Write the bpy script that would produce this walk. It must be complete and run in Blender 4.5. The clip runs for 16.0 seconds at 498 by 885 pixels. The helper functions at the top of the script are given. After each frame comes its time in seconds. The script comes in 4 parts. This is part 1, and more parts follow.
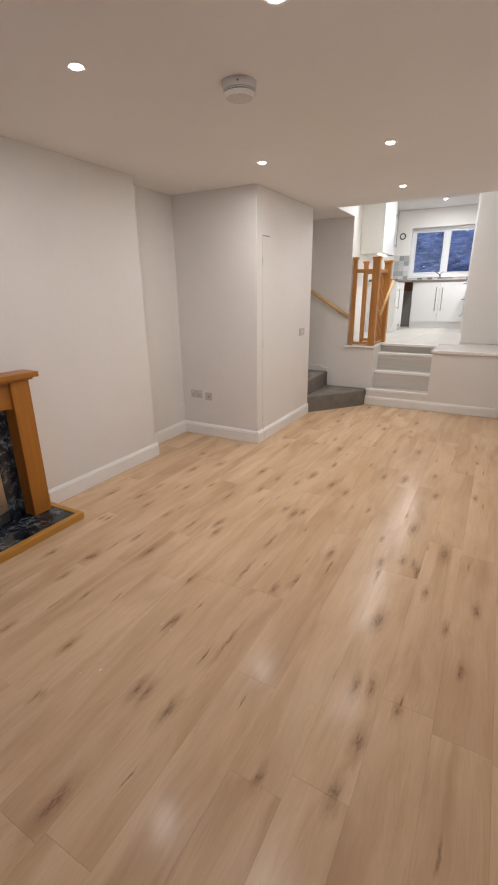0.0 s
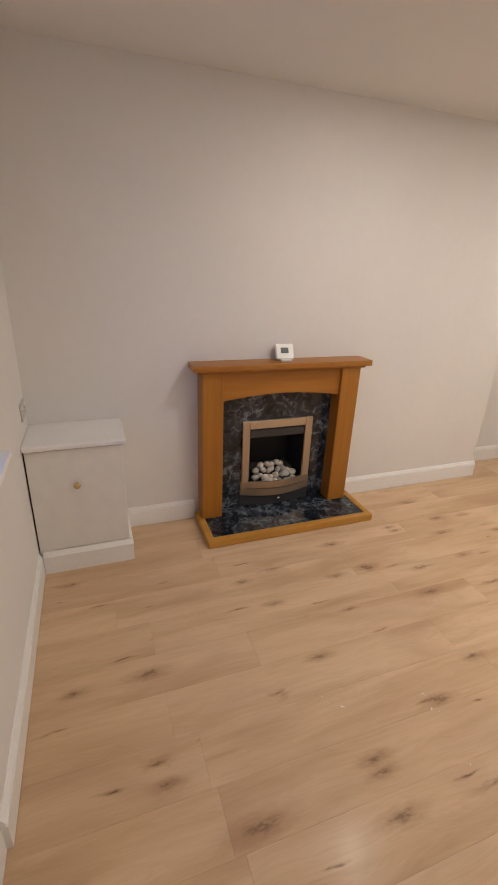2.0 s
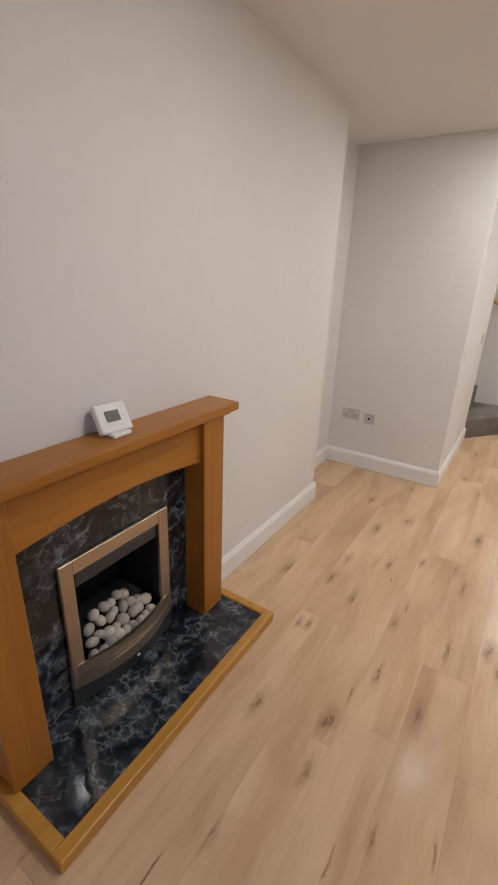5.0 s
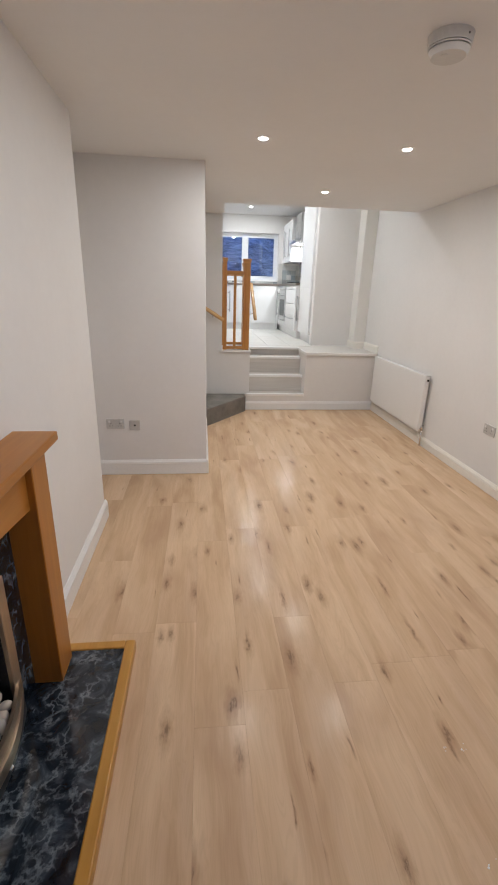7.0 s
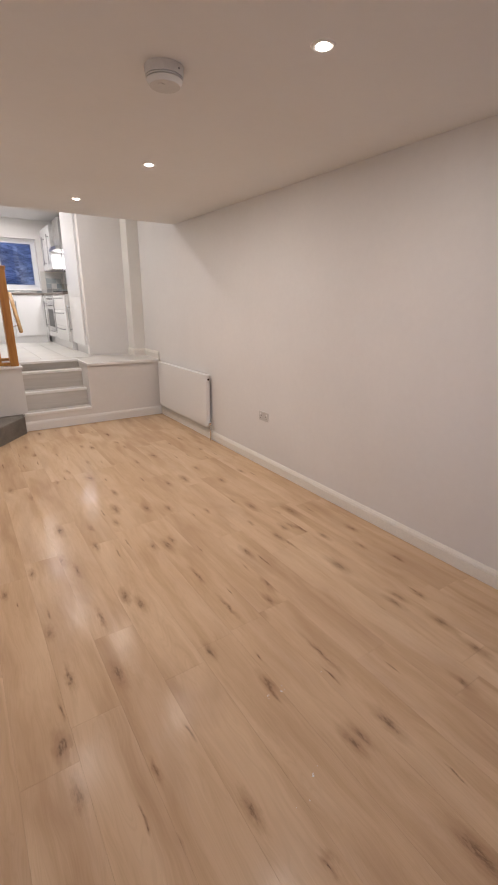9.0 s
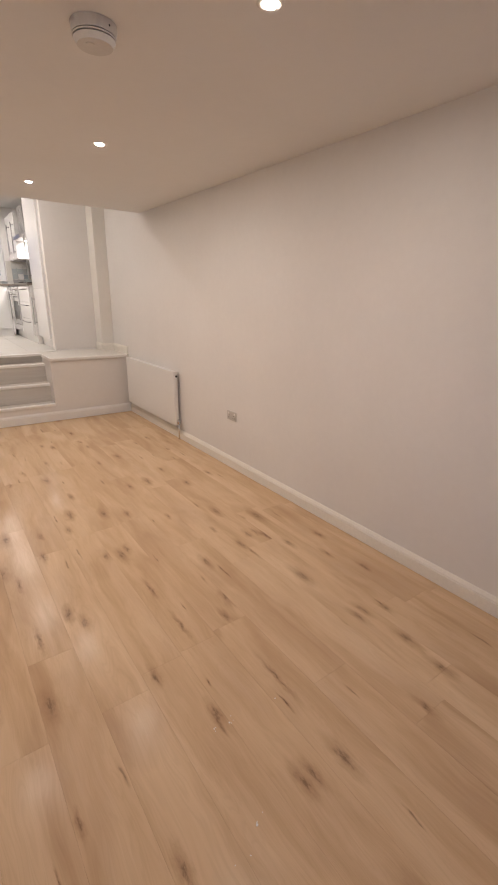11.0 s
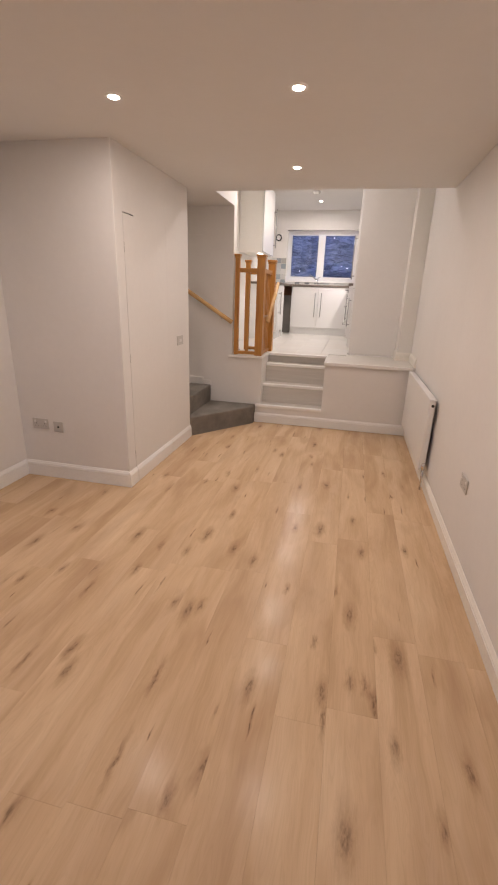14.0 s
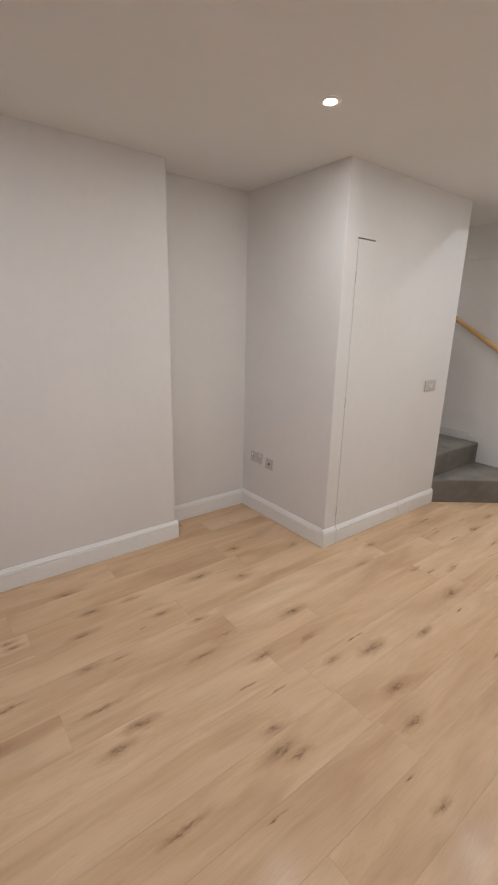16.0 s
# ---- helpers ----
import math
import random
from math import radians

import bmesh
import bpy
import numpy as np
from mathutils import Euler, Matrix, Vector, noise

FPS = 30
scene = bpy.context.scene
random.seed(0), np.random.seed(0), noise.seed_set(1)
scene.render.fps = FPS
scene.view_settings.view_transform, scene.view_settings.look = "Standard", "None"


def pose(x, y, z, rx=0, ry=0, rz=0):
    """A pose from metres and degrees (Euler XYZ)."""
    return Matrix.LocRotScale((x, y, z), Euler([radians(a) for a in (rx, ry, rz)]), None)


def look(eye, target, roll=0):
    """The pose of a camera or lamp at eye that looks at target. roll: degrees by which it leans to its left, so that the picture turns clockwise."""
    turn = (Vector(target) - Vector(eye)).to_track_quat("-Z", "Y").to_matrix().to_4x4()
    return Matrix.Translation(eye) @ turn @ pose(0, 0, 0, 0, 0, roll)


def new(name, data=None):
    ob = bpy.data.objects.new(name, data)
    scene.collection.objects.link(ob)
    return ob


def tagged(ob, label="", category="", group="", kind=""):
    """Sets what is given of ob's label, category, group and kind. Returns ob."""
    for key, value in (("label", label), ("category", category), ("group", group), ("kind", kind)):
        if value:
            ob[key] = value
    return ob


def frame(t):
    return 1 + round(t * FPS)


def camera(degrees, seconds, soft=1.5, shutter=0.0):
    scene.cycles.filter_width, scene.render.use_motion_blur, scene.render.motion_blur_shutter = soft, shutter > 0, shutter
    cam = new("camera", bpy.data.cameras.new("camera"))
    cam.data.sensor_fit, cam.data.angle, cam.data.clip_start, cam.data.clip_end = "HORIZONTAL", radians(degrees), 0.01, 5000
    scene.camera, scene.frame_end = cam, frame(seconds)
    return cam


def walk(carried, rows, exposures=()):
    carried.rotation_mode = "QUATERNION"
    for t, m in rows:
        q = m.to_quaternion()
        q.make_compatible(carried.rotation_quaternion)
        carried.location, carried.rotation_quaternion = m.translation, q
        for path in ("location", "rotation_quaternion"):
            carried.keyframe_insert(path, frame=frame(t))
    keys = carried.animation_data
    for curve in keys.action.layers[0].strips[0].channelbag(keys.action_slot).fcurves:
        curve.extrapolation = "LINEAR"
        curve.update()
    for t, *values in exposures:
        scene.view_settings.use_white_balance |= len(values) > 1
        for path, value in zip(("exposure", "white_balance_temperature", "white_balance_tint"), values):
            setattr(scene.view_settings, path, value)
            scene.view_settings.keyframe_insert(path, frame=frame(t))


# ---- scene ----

# camera and walk
cam = camera(59.8, 16.0, soft=1.9)
PATH = [
    (0, (2.787, -1.234, 1.526), (1.861, 0.412, 0.868), -0.7),
    (0.5, (2.743, -1.161, 1.533), (1.456, 0.221, 0.874), 0.4),
    (1, (2.71, -1.116, 1.562), (1.116, -0.134, 0.86), 2.0),
    (1.5, (2.663, -1.113, 1.557), (0.949, -0.403, 0.81), 2.2),
    (2, (2.478, -1.089, 1.571), (0.742, -0.443, 0.816), 2.3),
    (2.5, (2.239, -1.047, 1.549), (0.533, -0.363, 0.761), 1.7),
    (3, (1.977, -0.936, 1.556), (0.263, -0.251, 0.786), 2.4),
    (3.2, (1.883, -0.905, 1.539), (0.166, -0.227, 0.769), 2.8),
    (5.3, (1.034, -0.836, 1.539), (0.261, 0.865, 0.826), 1.3),
    (5.5, (0.968, -0.822, 1.545), (0.341, 0.941, 0.839), 0.6),
    (6, (0.816, -0.829, 1.541), (0.529, 1.032, 0.866), -0.1),
    (6.5, (0.747, -0.917, 1.531), (0.683, 0.971, 0.874), 1.0),
    (7, (0.705, -0.998, 1.552), (0.916, 0.878, 0.892), 1.7),
    (7.5, (0.698, -1.031, 1.569), (1.167, 0.81, 0.945), 1.1),
    (8, (0.698, -1.057, 1.563), (1.377, 0.723, 0.956), 0.4),
    (8.5, (0.712, -1.066, 1.554), (1.588, 0.626, 0.947), 0.1),
    (9, (0.735, -1.066, 1.549), (1.787, 0.521, 0.936), 0.4),
    (9.2, (0.744, -1.068, 1.553), (1.858, 0.472, 0.933), 0.6),
    (11.3, (1.044, -0.977, 1.541), (2.153, 0.562, 0.907), 1.3),
    (11.5, (1.12, -0.959, 1.541), (2.091, 0.659, 0.877), 1.0),
    (12, (1.352, -0.862, 1.535), (2.003, 0.921, 0.905), 1.0),
    (12.5, (1.62, -0.737, 1.529), (1.978, 1.123, 0.885), -0.4),
    (13, (1.927, -0.642, 1.532), (1.958, 1.245, 0.87), 1.3),
    (13.5, (2.156, -0.527, 1.522), (1.907, 1.336, 0.839), -0.3),
    (14, (2.349, -0.324, 1.525), (1.945, 1.523, 0.871), 2.0),
    (14.5, (2.524, -0.133, 1.516), (1.77, 1.599, 0.861), 1.3),
    (15, (2.664, 0.033, 1.54), (1.591, 1.571, 0.844), 1.7),
    (15.5, (2.644, 0.256, 1.526), (1.368, 1.65, 0.873), 1.5),
    (16, (2.58, 0.492, 1.532), (1.06, 1.673, 0.989), 1.3),
]
EXPOSURES = [
    (0.0, -0.02, 6600, 12), (0.5, 0.0, 6300, 11), (1.0, 0.08, 6300, 11), (1.5, 0.11, 6550, 12), (2.0, 0.14, 7150, 13), (3.0, 0.03, 6700, 11), (5.5, 0.02, 6500, 10), (7.5, 0.0, 6200, 9), (8.5, -0.10, 6300, 11),
    (9.0, -0.12, 6800, 17), (11.5, -0.14, 7400, 19), (12.5, -0.20, 6850, 20), (14.0, -0.20, 7500, 22), (15.0, -0.16, 6900, 22), (15.5, -0.14, 6400, 13), (16.0, -0.16, 6250, 10)]
walk(cam, [(t, look(eye, target, roll)) for t, eye, target, roll in PATH], EXPOSURES)

# world: dusk sky seen through the windows
world = bpy.data.worlds.new("dusk")
scene.world = world
world.use_nodes = True
bg = world.node_tree.nodes["Background"]
sky_tex = world.node_tree.nodes.new("ShaderNodeTexSky")
sky_tex.sky_type = "NISHITA"
sky_tex.sun_disc = False
sky_tex.sun_elevation = radians(1.0)
sky_tex.sun_rotation = radians(200)
tint = world.node_tree.nodes.new("ShaderNodeMix")
tint.data_type = "RGBA"
tint.inputs["Factor"].default_value = 0.92
tint.inputs["B"].default_value = (0.055, 0.17, 0.60, 1)
world.node_tree.links.new(sky_tex.outputs[0], tint.inputs["A"])
world.node_tree.links.new(tint.outputs["Result"], bg.inputs["Color"])
bg.inputs["Strength"].default_value = 2.5

WARM = (1.0, 0.985, 0.96)
COOL = (0.97, 0.99, 1.0)
CEIL = 2.425          # living-room ceiling
KF = 0.80             # kitchen floor
KC = 3.04             # kitchen ceiling
DOWNLIGHTS = [(1.08, 0.365), (1.08, 2.05), (2.0, 0.38), (2.0, 2.075), (1.83, 3.40)]
# second and third are out of view, added to brighten the steps and landing
KITCHEN_LIGHTS = [(1.63, 8.05), (1.63, 6.6), (1.63, 5.05)]


def spot(name, x, y, z, watts, colour, radius=0.03):
    data = bpy.data.lights.new(name, "AREA")
    data.shape, data.size, data.energy, data.color = "DISK", radius * 2, watts, colour
    ob = new(name, data)
    ob.matrix_world = pose(x, y, z)
    return tagged(ob, kind="structure")


for x, y in DOWNLIGHTS:
    spot("downlight_lamp", x, y, CEIL - 0.012, 7.0, WARM)
for x, y in KITCHEN_LIGHTS:
    spot("kitchen_lamp", x, y, KC - 0.012, 15, COOL, 0.045)

# ---------------------------------------------------------------- materials


class Nodes:
    """Short-hand for a node material."""

    def __init__(self, name, rough=0.5, metal=0.0, spec=0.5):
        self.m = bpy.data.materials.new(name)
        self.m.use_nodes = True
        self.t = self.m.node_tree
        self.b = self.t.nodes["Principled BSDF"]
        self.b.inputs["Roughness"].default_value = rough
        self.b.inputs["Metallic"].default_value = metal
        self.b.inputs["Specular IOR Level"].default_value = spec

    def node(self, kind, **inputs):
        n = self.t.nodes.new(kind)
        for k, v in inputs.items():
            key = k.replace("_", " ")
            sock = n.inputs[key]
            if hasattr(v, "is_linked"):
                self.t.links.new(v, sock)
            else:
                sock.default_value = v
        return n

    def coords(self, kind="Object", scale=(1, 1, 1), shift=None):
        c = self.t.nodes.new("ShaderNodeTexCoord").outputs[kind]
        mp = self.t.nodes.new("ShaderNodeMapping")
        self.t.links.new(c, mp.inputs["Vector"])
        mp.inputs["Scale"].default_value = scale
        if shift is not None:
            self.t.links.new(shift, mp.inputs["Location"])
        return mp.outputs[0]

    def place(self, scale=(1, 1, 1)):
        c = self.t.nodes.new("ShaderNodeNewGeometry").outputs["Position"]
        mp = self.t.nodes.new("ShaderNodeMapping")
        self.t.links.new(c, mp.inputs["Vector"])
        mp.inputs["Scale"].default_value = scale
        return mp.outputs[0]

    def rand(self, mul=37.0):
        r = self.t.nodes.new("ShaderNodeObjectInfo").outputs["Random"]
        return self.math("MULTIPLY", r, mul)

    def math(self, op, a, b=0.0, clamp=False):
        n = self.t.nodes.new("ShaderNodeMath")
        n.operation = op
        n.use_clamp = clamp
        for i, v in enumerate((a, b)):
            if hasattr(v, "is_linked"):
                self.t.links.new(v, n.inputs[i])
            else:
                n.inputs[i].default_value = v
        return n.outputs[0]

    def noise(self, vec, scale, detail=4.0, rough=0.55, distort=0.0):
        n = self.node("ShaderNodeTexNoise", Vector=vec, Scale=scale, Detail=detail, Roughness=rough, Distortion=distort)
        return n.outputs["Fac"]

    def ramp(self, fac, stops):
        n = self.t.nodes.new("ShaderNodeValToRGB")
        self.t.links.new(fac, n.inputs[0])
        els = n.color_ramp.elements
        while len(els) < len(stops):
            els.new(0.5)
        for e, (p, c) in zip(els, stops):
            e.position = p
            e.color = (*c, 1) if len(c) == 3 else c
        return n.outputs["Color"]

    def mix(self, fac, a, b, mode="MIX"):
        n = self.t.nodes.new("ShaderNodeMix")
        n.data_type, n.blend_type = "RGBA", mode
        for key, v in (("Factor", fac), ("A", a), ("B", b)):
            if hasattr(v, "is_linked"):
                self.t.links.new(v, n.inputs[key])
            elif key == "Factor":
                n.inputs[key].default_value = v
            else:
                n.inputs[key].default_value = (*v, 1)
        return n.outputs["Result"]

    def bump(self, height, strength=0.1, dist=0.002):
        n = self.node("ShaderNodeBump", Height=height, Strength=strength, Distance=dist)
        self.t.links.new(n.outputs[0], self.b.inputs["Normal"])

    def colour(self, c):
        if hasattr(c, "is_linked"):
            self.t.links.new(c, self.b.inputs["Base Color"])
        else:
            self.b.inputs["Base Color"].default_value = (*c, 1)

    def rough(self, r):
        self.t.links.new(r, self.b.inputs["Roughness"])


def span(n, fac, lo, hi):
    """fac in 0..1 spread over lo..hi."""
    return n.math("ADD", n.math("MULTIPLY", fac, hi - lo), lo)


def paint(name, c, rough=0.75, wear=0.03, bump=0.12):
    n = Nodes(name, rough, spec=0.3)
    p = n.place()
    a = n.noise(p, 1.3, 3)
    b = n.noise(p, 22, 4)
    dark = tuple(v * (1 - 2 * wear) for v in c)
    k = n.math("ADD", n.math("MULTIPLY", a, 0.7), n.math("MULTIPLY", b, 0.3))
    n.colour(n.ramp(k, [(0.3, dark), (0.7, c)]))
    roller = n.noise(p, 160, 3)
    n.bump(n.math("ADD", n.math("MULTIPLY", b, 1.6), roller), bump, 0.0025)
    return n.m


def plain(name, c, rough=0.5, metal=0.0, grain=0.05, scale=60, bump=0.03, spec=0.5):
    n = Nodes(name, rough, metal, spec)
    p = n.place()
    a = n.noise(p, scale, 4)
    n.colour(n.ramp(a, [(0.3, tuple(v * (1 - grain) for v in c)), (0.7, tuple(min(1, v * (1 + grain)) for v in c))]))
    n.rough(span(n, n.noise(p, 8, 3), rough * 0.85, min(1, rough * 1.15)))
    n.bump(a, bump, 0.001)
    return n.m


def oak_floor(own_knots=()):
    """Knotty oak; own_knots: (x, y, half width, half length) of the large knots of one row of planks."""
    n = Nodes("oak_laminate", 0.36, spec=0.085)
    r = n.rand(61.0)
    shift = n.node("ShaderNodeCombineXYZ", X=r, Y=n.math("MULTIPLY", r, 3.7), Z=0.0).outputs[0]
    p = n.coords("Object", (1, 1, 1), shift)
    warp = n.node("ShaderNodeTexNoise", Vector=p, Scale=3.0, Detail=2.0).outputs["Color"]
    pw = n.node("ShaderNodeVectorMath", Vector=p).outputs[0]
    add = n.t.nodes.new("ShaderNodeVectorMath")
    add.operation = "MULTIPLY_ADD"
    n.t.links.new(warp, add.inputs[0])
    add.inputs[1].default_value = (0.05, 0.05, 0.0)
    n.t.links.new(p, add.inputs[2])
    pv = add.outputs[0]

    def scaled(v, s):
        mp = n.t.nodes.new("ShaderNodeMapping")
        n.t.links.new(v, mp.inputs["Vector"])
        mp.inputs["Scale"].default_value = s
        return mp.outputs[0]

    fine = n.noise(scaled(pv, (48, 2.6, 1)), 1.0, 6, 0.6, 0.5)
    broad = n.noise(scaled(pv, (7, 0.9, 1)), 1.0, 4, 0.5, 0.8)
    cathedral = n.noise(scaled(pv, (16, 1.1, 1)), 1.0, 2, 0.4, 2.2)
    tone = n.math("ADD", n.math("MULTIPLY", broad, 0.74), n.math("MULTIPLY", fine, 0.26))
    col = n.ramp(tone, [(0.30, (0.556, 0.368, 0.223)), (0.5, (0.692, 0.487, 0.310)), (0.70, (0.775, 0.578, 0.389))])
    stripes = n.math("SINE", n.math("MULTIPLY", cathedral, 60.0))
    col = n.mix(n.math("MULTIPLY", n.math("MAXIMUM", stripes, 0.0), 0.10), col, (0.40, 0.25, 0.14))
    plank_tone = n.t.nodes.new("ShaderNodeObjectInfo").outputs["Random"]
    col = n.mix(span(n, plank_tone, 0.0, 0.15), col, (0.50, 0.31, 0.17))

    patches = n.noise(scaled(pv, (4.5, 1.3, 1)), 1.0, 3, 0.5, 0.6)
    col = n.mix(n.math("MULTIPLY", n.math("SUBTRACT", patches, 0.46, True), 1.7), col, (0.43, 0.26, 0.162))
    grit = n.ramp(n.noise(scaled(pv, (95, 34, 1)), 1.0, 3, 0.6), [(0.40, (0.15, 0.15, 0.15)), (0.56, (1, 1, 1))])

    def knots(sx, sy, gate, core, halo, jag):
        wob = n.node("ShaderNodeTexNoise", Vector=scaled(pv, (38, 13, 1)), Scale=1.0, Detail=4.0).outputs["Color"]
        v = n.t.nodes.new("ShaderNodeVectorMath")
        v.operation = "MULTIPLY_ADD"
        n.t.links.new(wob, v.inputs[0])
        v.inputs[1].default_value = (jag, jag, 0)
        n.t.links.new(scaled(pv, (sx, sy, 1)), v.inputs[2])
        vor = n.t.nodes.new("ShaderNodeTexVoronoi")
        vor.voronoi_dimensions = "2D"
        n.t.links.new(v.outputs[0], vor.inputs["Vector"])
        vor.inputs["Scale"].default_value = 1.0
        vor.inputs["Randomness"].default_value = 0.95
        sep = n.node("ShaderNodeSeparateColor", Color=vor.outputs["Color"]).outputs
        on = n.math("GREATER_THAN", sep[0], gate)
        dn = n.math("DIVIDE", vor.outputs["Distance"], span(n, sep[1], 0.45, 1.10))
        shown = n.math("MULTIPLY", on, span(n, sep[2], 0.45, 1.0))
        return (n.math("MULTIPLY", falloff(dn, halo, 0.1), shown),
                n.math("MULTIPLY", n.math("MULTIPLY", falloff(dn, core, 0.3), shown), grit))

    def falloff(dist, rad, soft):
        m = n.t.nodes.new("ShaderNodeMapRange")
        m.interpolation_type = "SMOOTHSTEP"
        n.t.links.new(dist, m.inputs["Value"])
        m.inputs["From Min"].default_value = rad * soft
        m.inputs["From Max"].default_value = rad
        m.inputs["To Min"].default_value = 1.0
        m.inputs["To Max"].default_value = 0.0
        return m.outputs[0]

    def vector(op, a, b, c=None):
        v = n.t.nodes.new("ShaderNodeVectorMath")
        v.operation = op
        for i, q in enumerate((a, b, c)):
            if q is None:
                continue
            if hasattr(q, "is_linked"):
                n.t.links.new(q, v.inputs[i])
            else:
                v.inputs[i].default_value = q
        return v.outputs

    layers = [knots(5.5, 2.2, 0.84, 0.10, 0.30, 0.34), knots(15.0, 1.7, 0.86, 0.085, 0.16, 0.30)]
    if own_knots:
        ragged = n.node("ShaderNodeTexNoise", Vector=n.place((70, 22, 1)), Scale=1.0, Detail=5.0, Roughness=0.65).outputs["Color"]
        spot_at = vector("MULTIPLY_ADD", ragged, (0.045, 0.10, 0.0), n.place())[0]
        near = None
        for kx, ky, w, l in own_knots:
            d = vector("MULTIPLY_ADD", spot_at, (1 / w, 1 / l, 0.0), (-(kx + 0.0225) / w, -(ky + 0.05) / l, 0.0))[0]
            d = vector("LENGTH", d, None)["Value"]
            near = d if near is None else n.math("MINIMUM", near, d)
        layers.append((n.math("MULTIPLY", falloff(near, 2.7, 0.1), 0.72), n.math("MULTIPLY", n.math("MULTIPLY", falloff(near, 1.15, 0.1), 0.72), grit)))
    for halo_f, core_f in layers:
        col = n.mix(n.math("MULTIPLY", halo_f, 0.58), col, (0.30, 0.155, 0.085))
        col = n.mix(n.math("MULTIPLY", core_f, 0.74), col, (0.09, 0.055, 0.037))
    n.colour(col)
    n.rough(span(n, n.noise(n.place(), 5, 4), 0.15, 0.25))
    n.bump(fine, 0.05, 0.001)
    return n.m


def wood(name, light, dark, axis, rough=0.35, grain=40.0):
    """Stained timber whose grain runs along one axis."""
    n = Nodes(name, rough, spec=0.45)
    s = [grain, grain, grain]
    s[axis] = grain * 0.05
    shift = n.node("ShaderNodeCombineXYZ", X=n.rand(23.0), Y=n.rand(17.0), Z=n.rand(31.0)).outputs[0]
    p = n.coords("Object", tuple(s), shift)
    g = n.noise(p, 1.0, 5, 0.6, 0.8)
    s2 = [v * 0.2 for v in s]
    b = n.noise(n.coords("Object", tuple(s2), shift), 1.0, 3, 0.5, 1.5)
    k = n.math("ADD", n.math("MULTIPLY", g, 0.55), n.math("MULTIPLY", b, 0.45))
    n.colour(n.ramp(k, [(0.32, dark), (0.66, light)]))
    n.bump(g, 0.06, 0.001)
    return n.m


def marble():
    n = Nodes("black_marble", 0.16, spec=0.5)
    p = n.place()
    w = n.t.nodes.new("ShaderNodeVectorMath")
    w.operation = "MULTIPLY_ADD"
    cn = n.node("ShaderNodeTexNoise", Vector=p, Scale=15.0, Detail=4.0, Roughness=0.6).outputs["Color"]
    n.t.links.new(cn, w.inputs[0])
    w.inputs[1].default_value = (2.0, 2.0, 2.0)
    n.t.links.new(n.place((13, 13, 13)), w.inputs[2])
    vor = n.node("ShaderNodeTexVoronoi", Scale=1.0)
    vor.feature = "DISTANCE_TO_EDGE"
    n.t.links.new(w.outputs[0], vor.inputs["Vector"])
    m = n.t.nodes.new("ShaderNodeMapRange")
    n.t.links.new(vor.outputs["Distance"], m.inputs["Value"])
    m.inputs["From Min"].default_value, m.inputs["From Max"].default_value = 0.0, 0.11
    m.inputs["To Min"].default_value, m.inputs["To Max"].default_value = 1.0, 0.0
    patch = n.ramp(n.noise(p, 10, 5, 0.65, 0.6), [(0.46, (0, 0, 0)), (0.62, (1, 1, 1))])
    vein = n.math("MULTIPLY", m.outputs[0], patch)
    big = n.noise(p, 10, 5, 0.62, 1.2)
    col = n.ramp(big, [(0.36, (0.006, 0.008, 0.012)), (0.52, (0.018, 0.024, 0.033)), (0.62, (0.050, 0.064, 0.080)), (0.76, (0.13, 0.155, 0.18))])
    n.colour(n.mix(n.math("MULTIPLY", vein, 0.6), col, (0.30, 0.345, 0.385)))
    n.rough(span(n, n.noise(p, 14, 3), 0.06, 0.13))
    return n.m


def carpet():
    n = Nodes("grey_carpet", 0.95, spec=0.1)
    p = n.place()
    a = n.noise(p, 420, 3, 0.7)
    b = n.noise(p, 6, 4)
    k = n.math("ADD", n.math("MULTIPLY", a, 0.6), n.math("MULTIPLY", b, 0.4))
    n.colour(n.ramp(k, [(0.3, (0.13, 0.116, 0.102)), (0.7, (0.33, 0.302, 0.27))]))
    n.bump(a, 0.8, 0.006)
    return n.m


def brushed(name, c, axis, rough=0.32):
    n = Nodes(name, rough, 1.0)
    s = [260, 260, 260]
    s[axis] = 4
    a = n.noise(n.place(tuple(s)), 1.0, 3)
    n.colour(n.ramp(a, [(0.3, tuple(v * 0.8 for v in c)), (0.7, c)]))
    n.rough(span(n, a, rough * 0.75, rough * 1.3))
    n.bump(a, 0.04, 0.0006)
    return n.m


def random_colours(name, stops, rough=0.3, bump=0.04, scale=40.0, spec=0.5):
    """Each piece takes one of the colours."""
    n = Nodes(name, rough, spec=spec)
    r = n.t.nodes.new("ShaderNodeObjectInfo").outputs["Random"]
    base = n.ramp(r, stops)
    p = n.place()
    a = n.noise(p, scale, 4)
    n.colour(n.mix(n.math("MULTIPLY", a, 0.22), base, (0.25, 0.23, 0.21)))
    n.bump(a, bump, 0.002)
    return n.m


def glow(name, c, strength):
    n = Nodes(name, 0.4)
    n.colour((0.9, 0.9, 0.9))
    n.b.inputs["Emission Color"].default_value = (*c, 1)
    n.b.inputs["Emission Strength"].default_value = strength
    return n.m


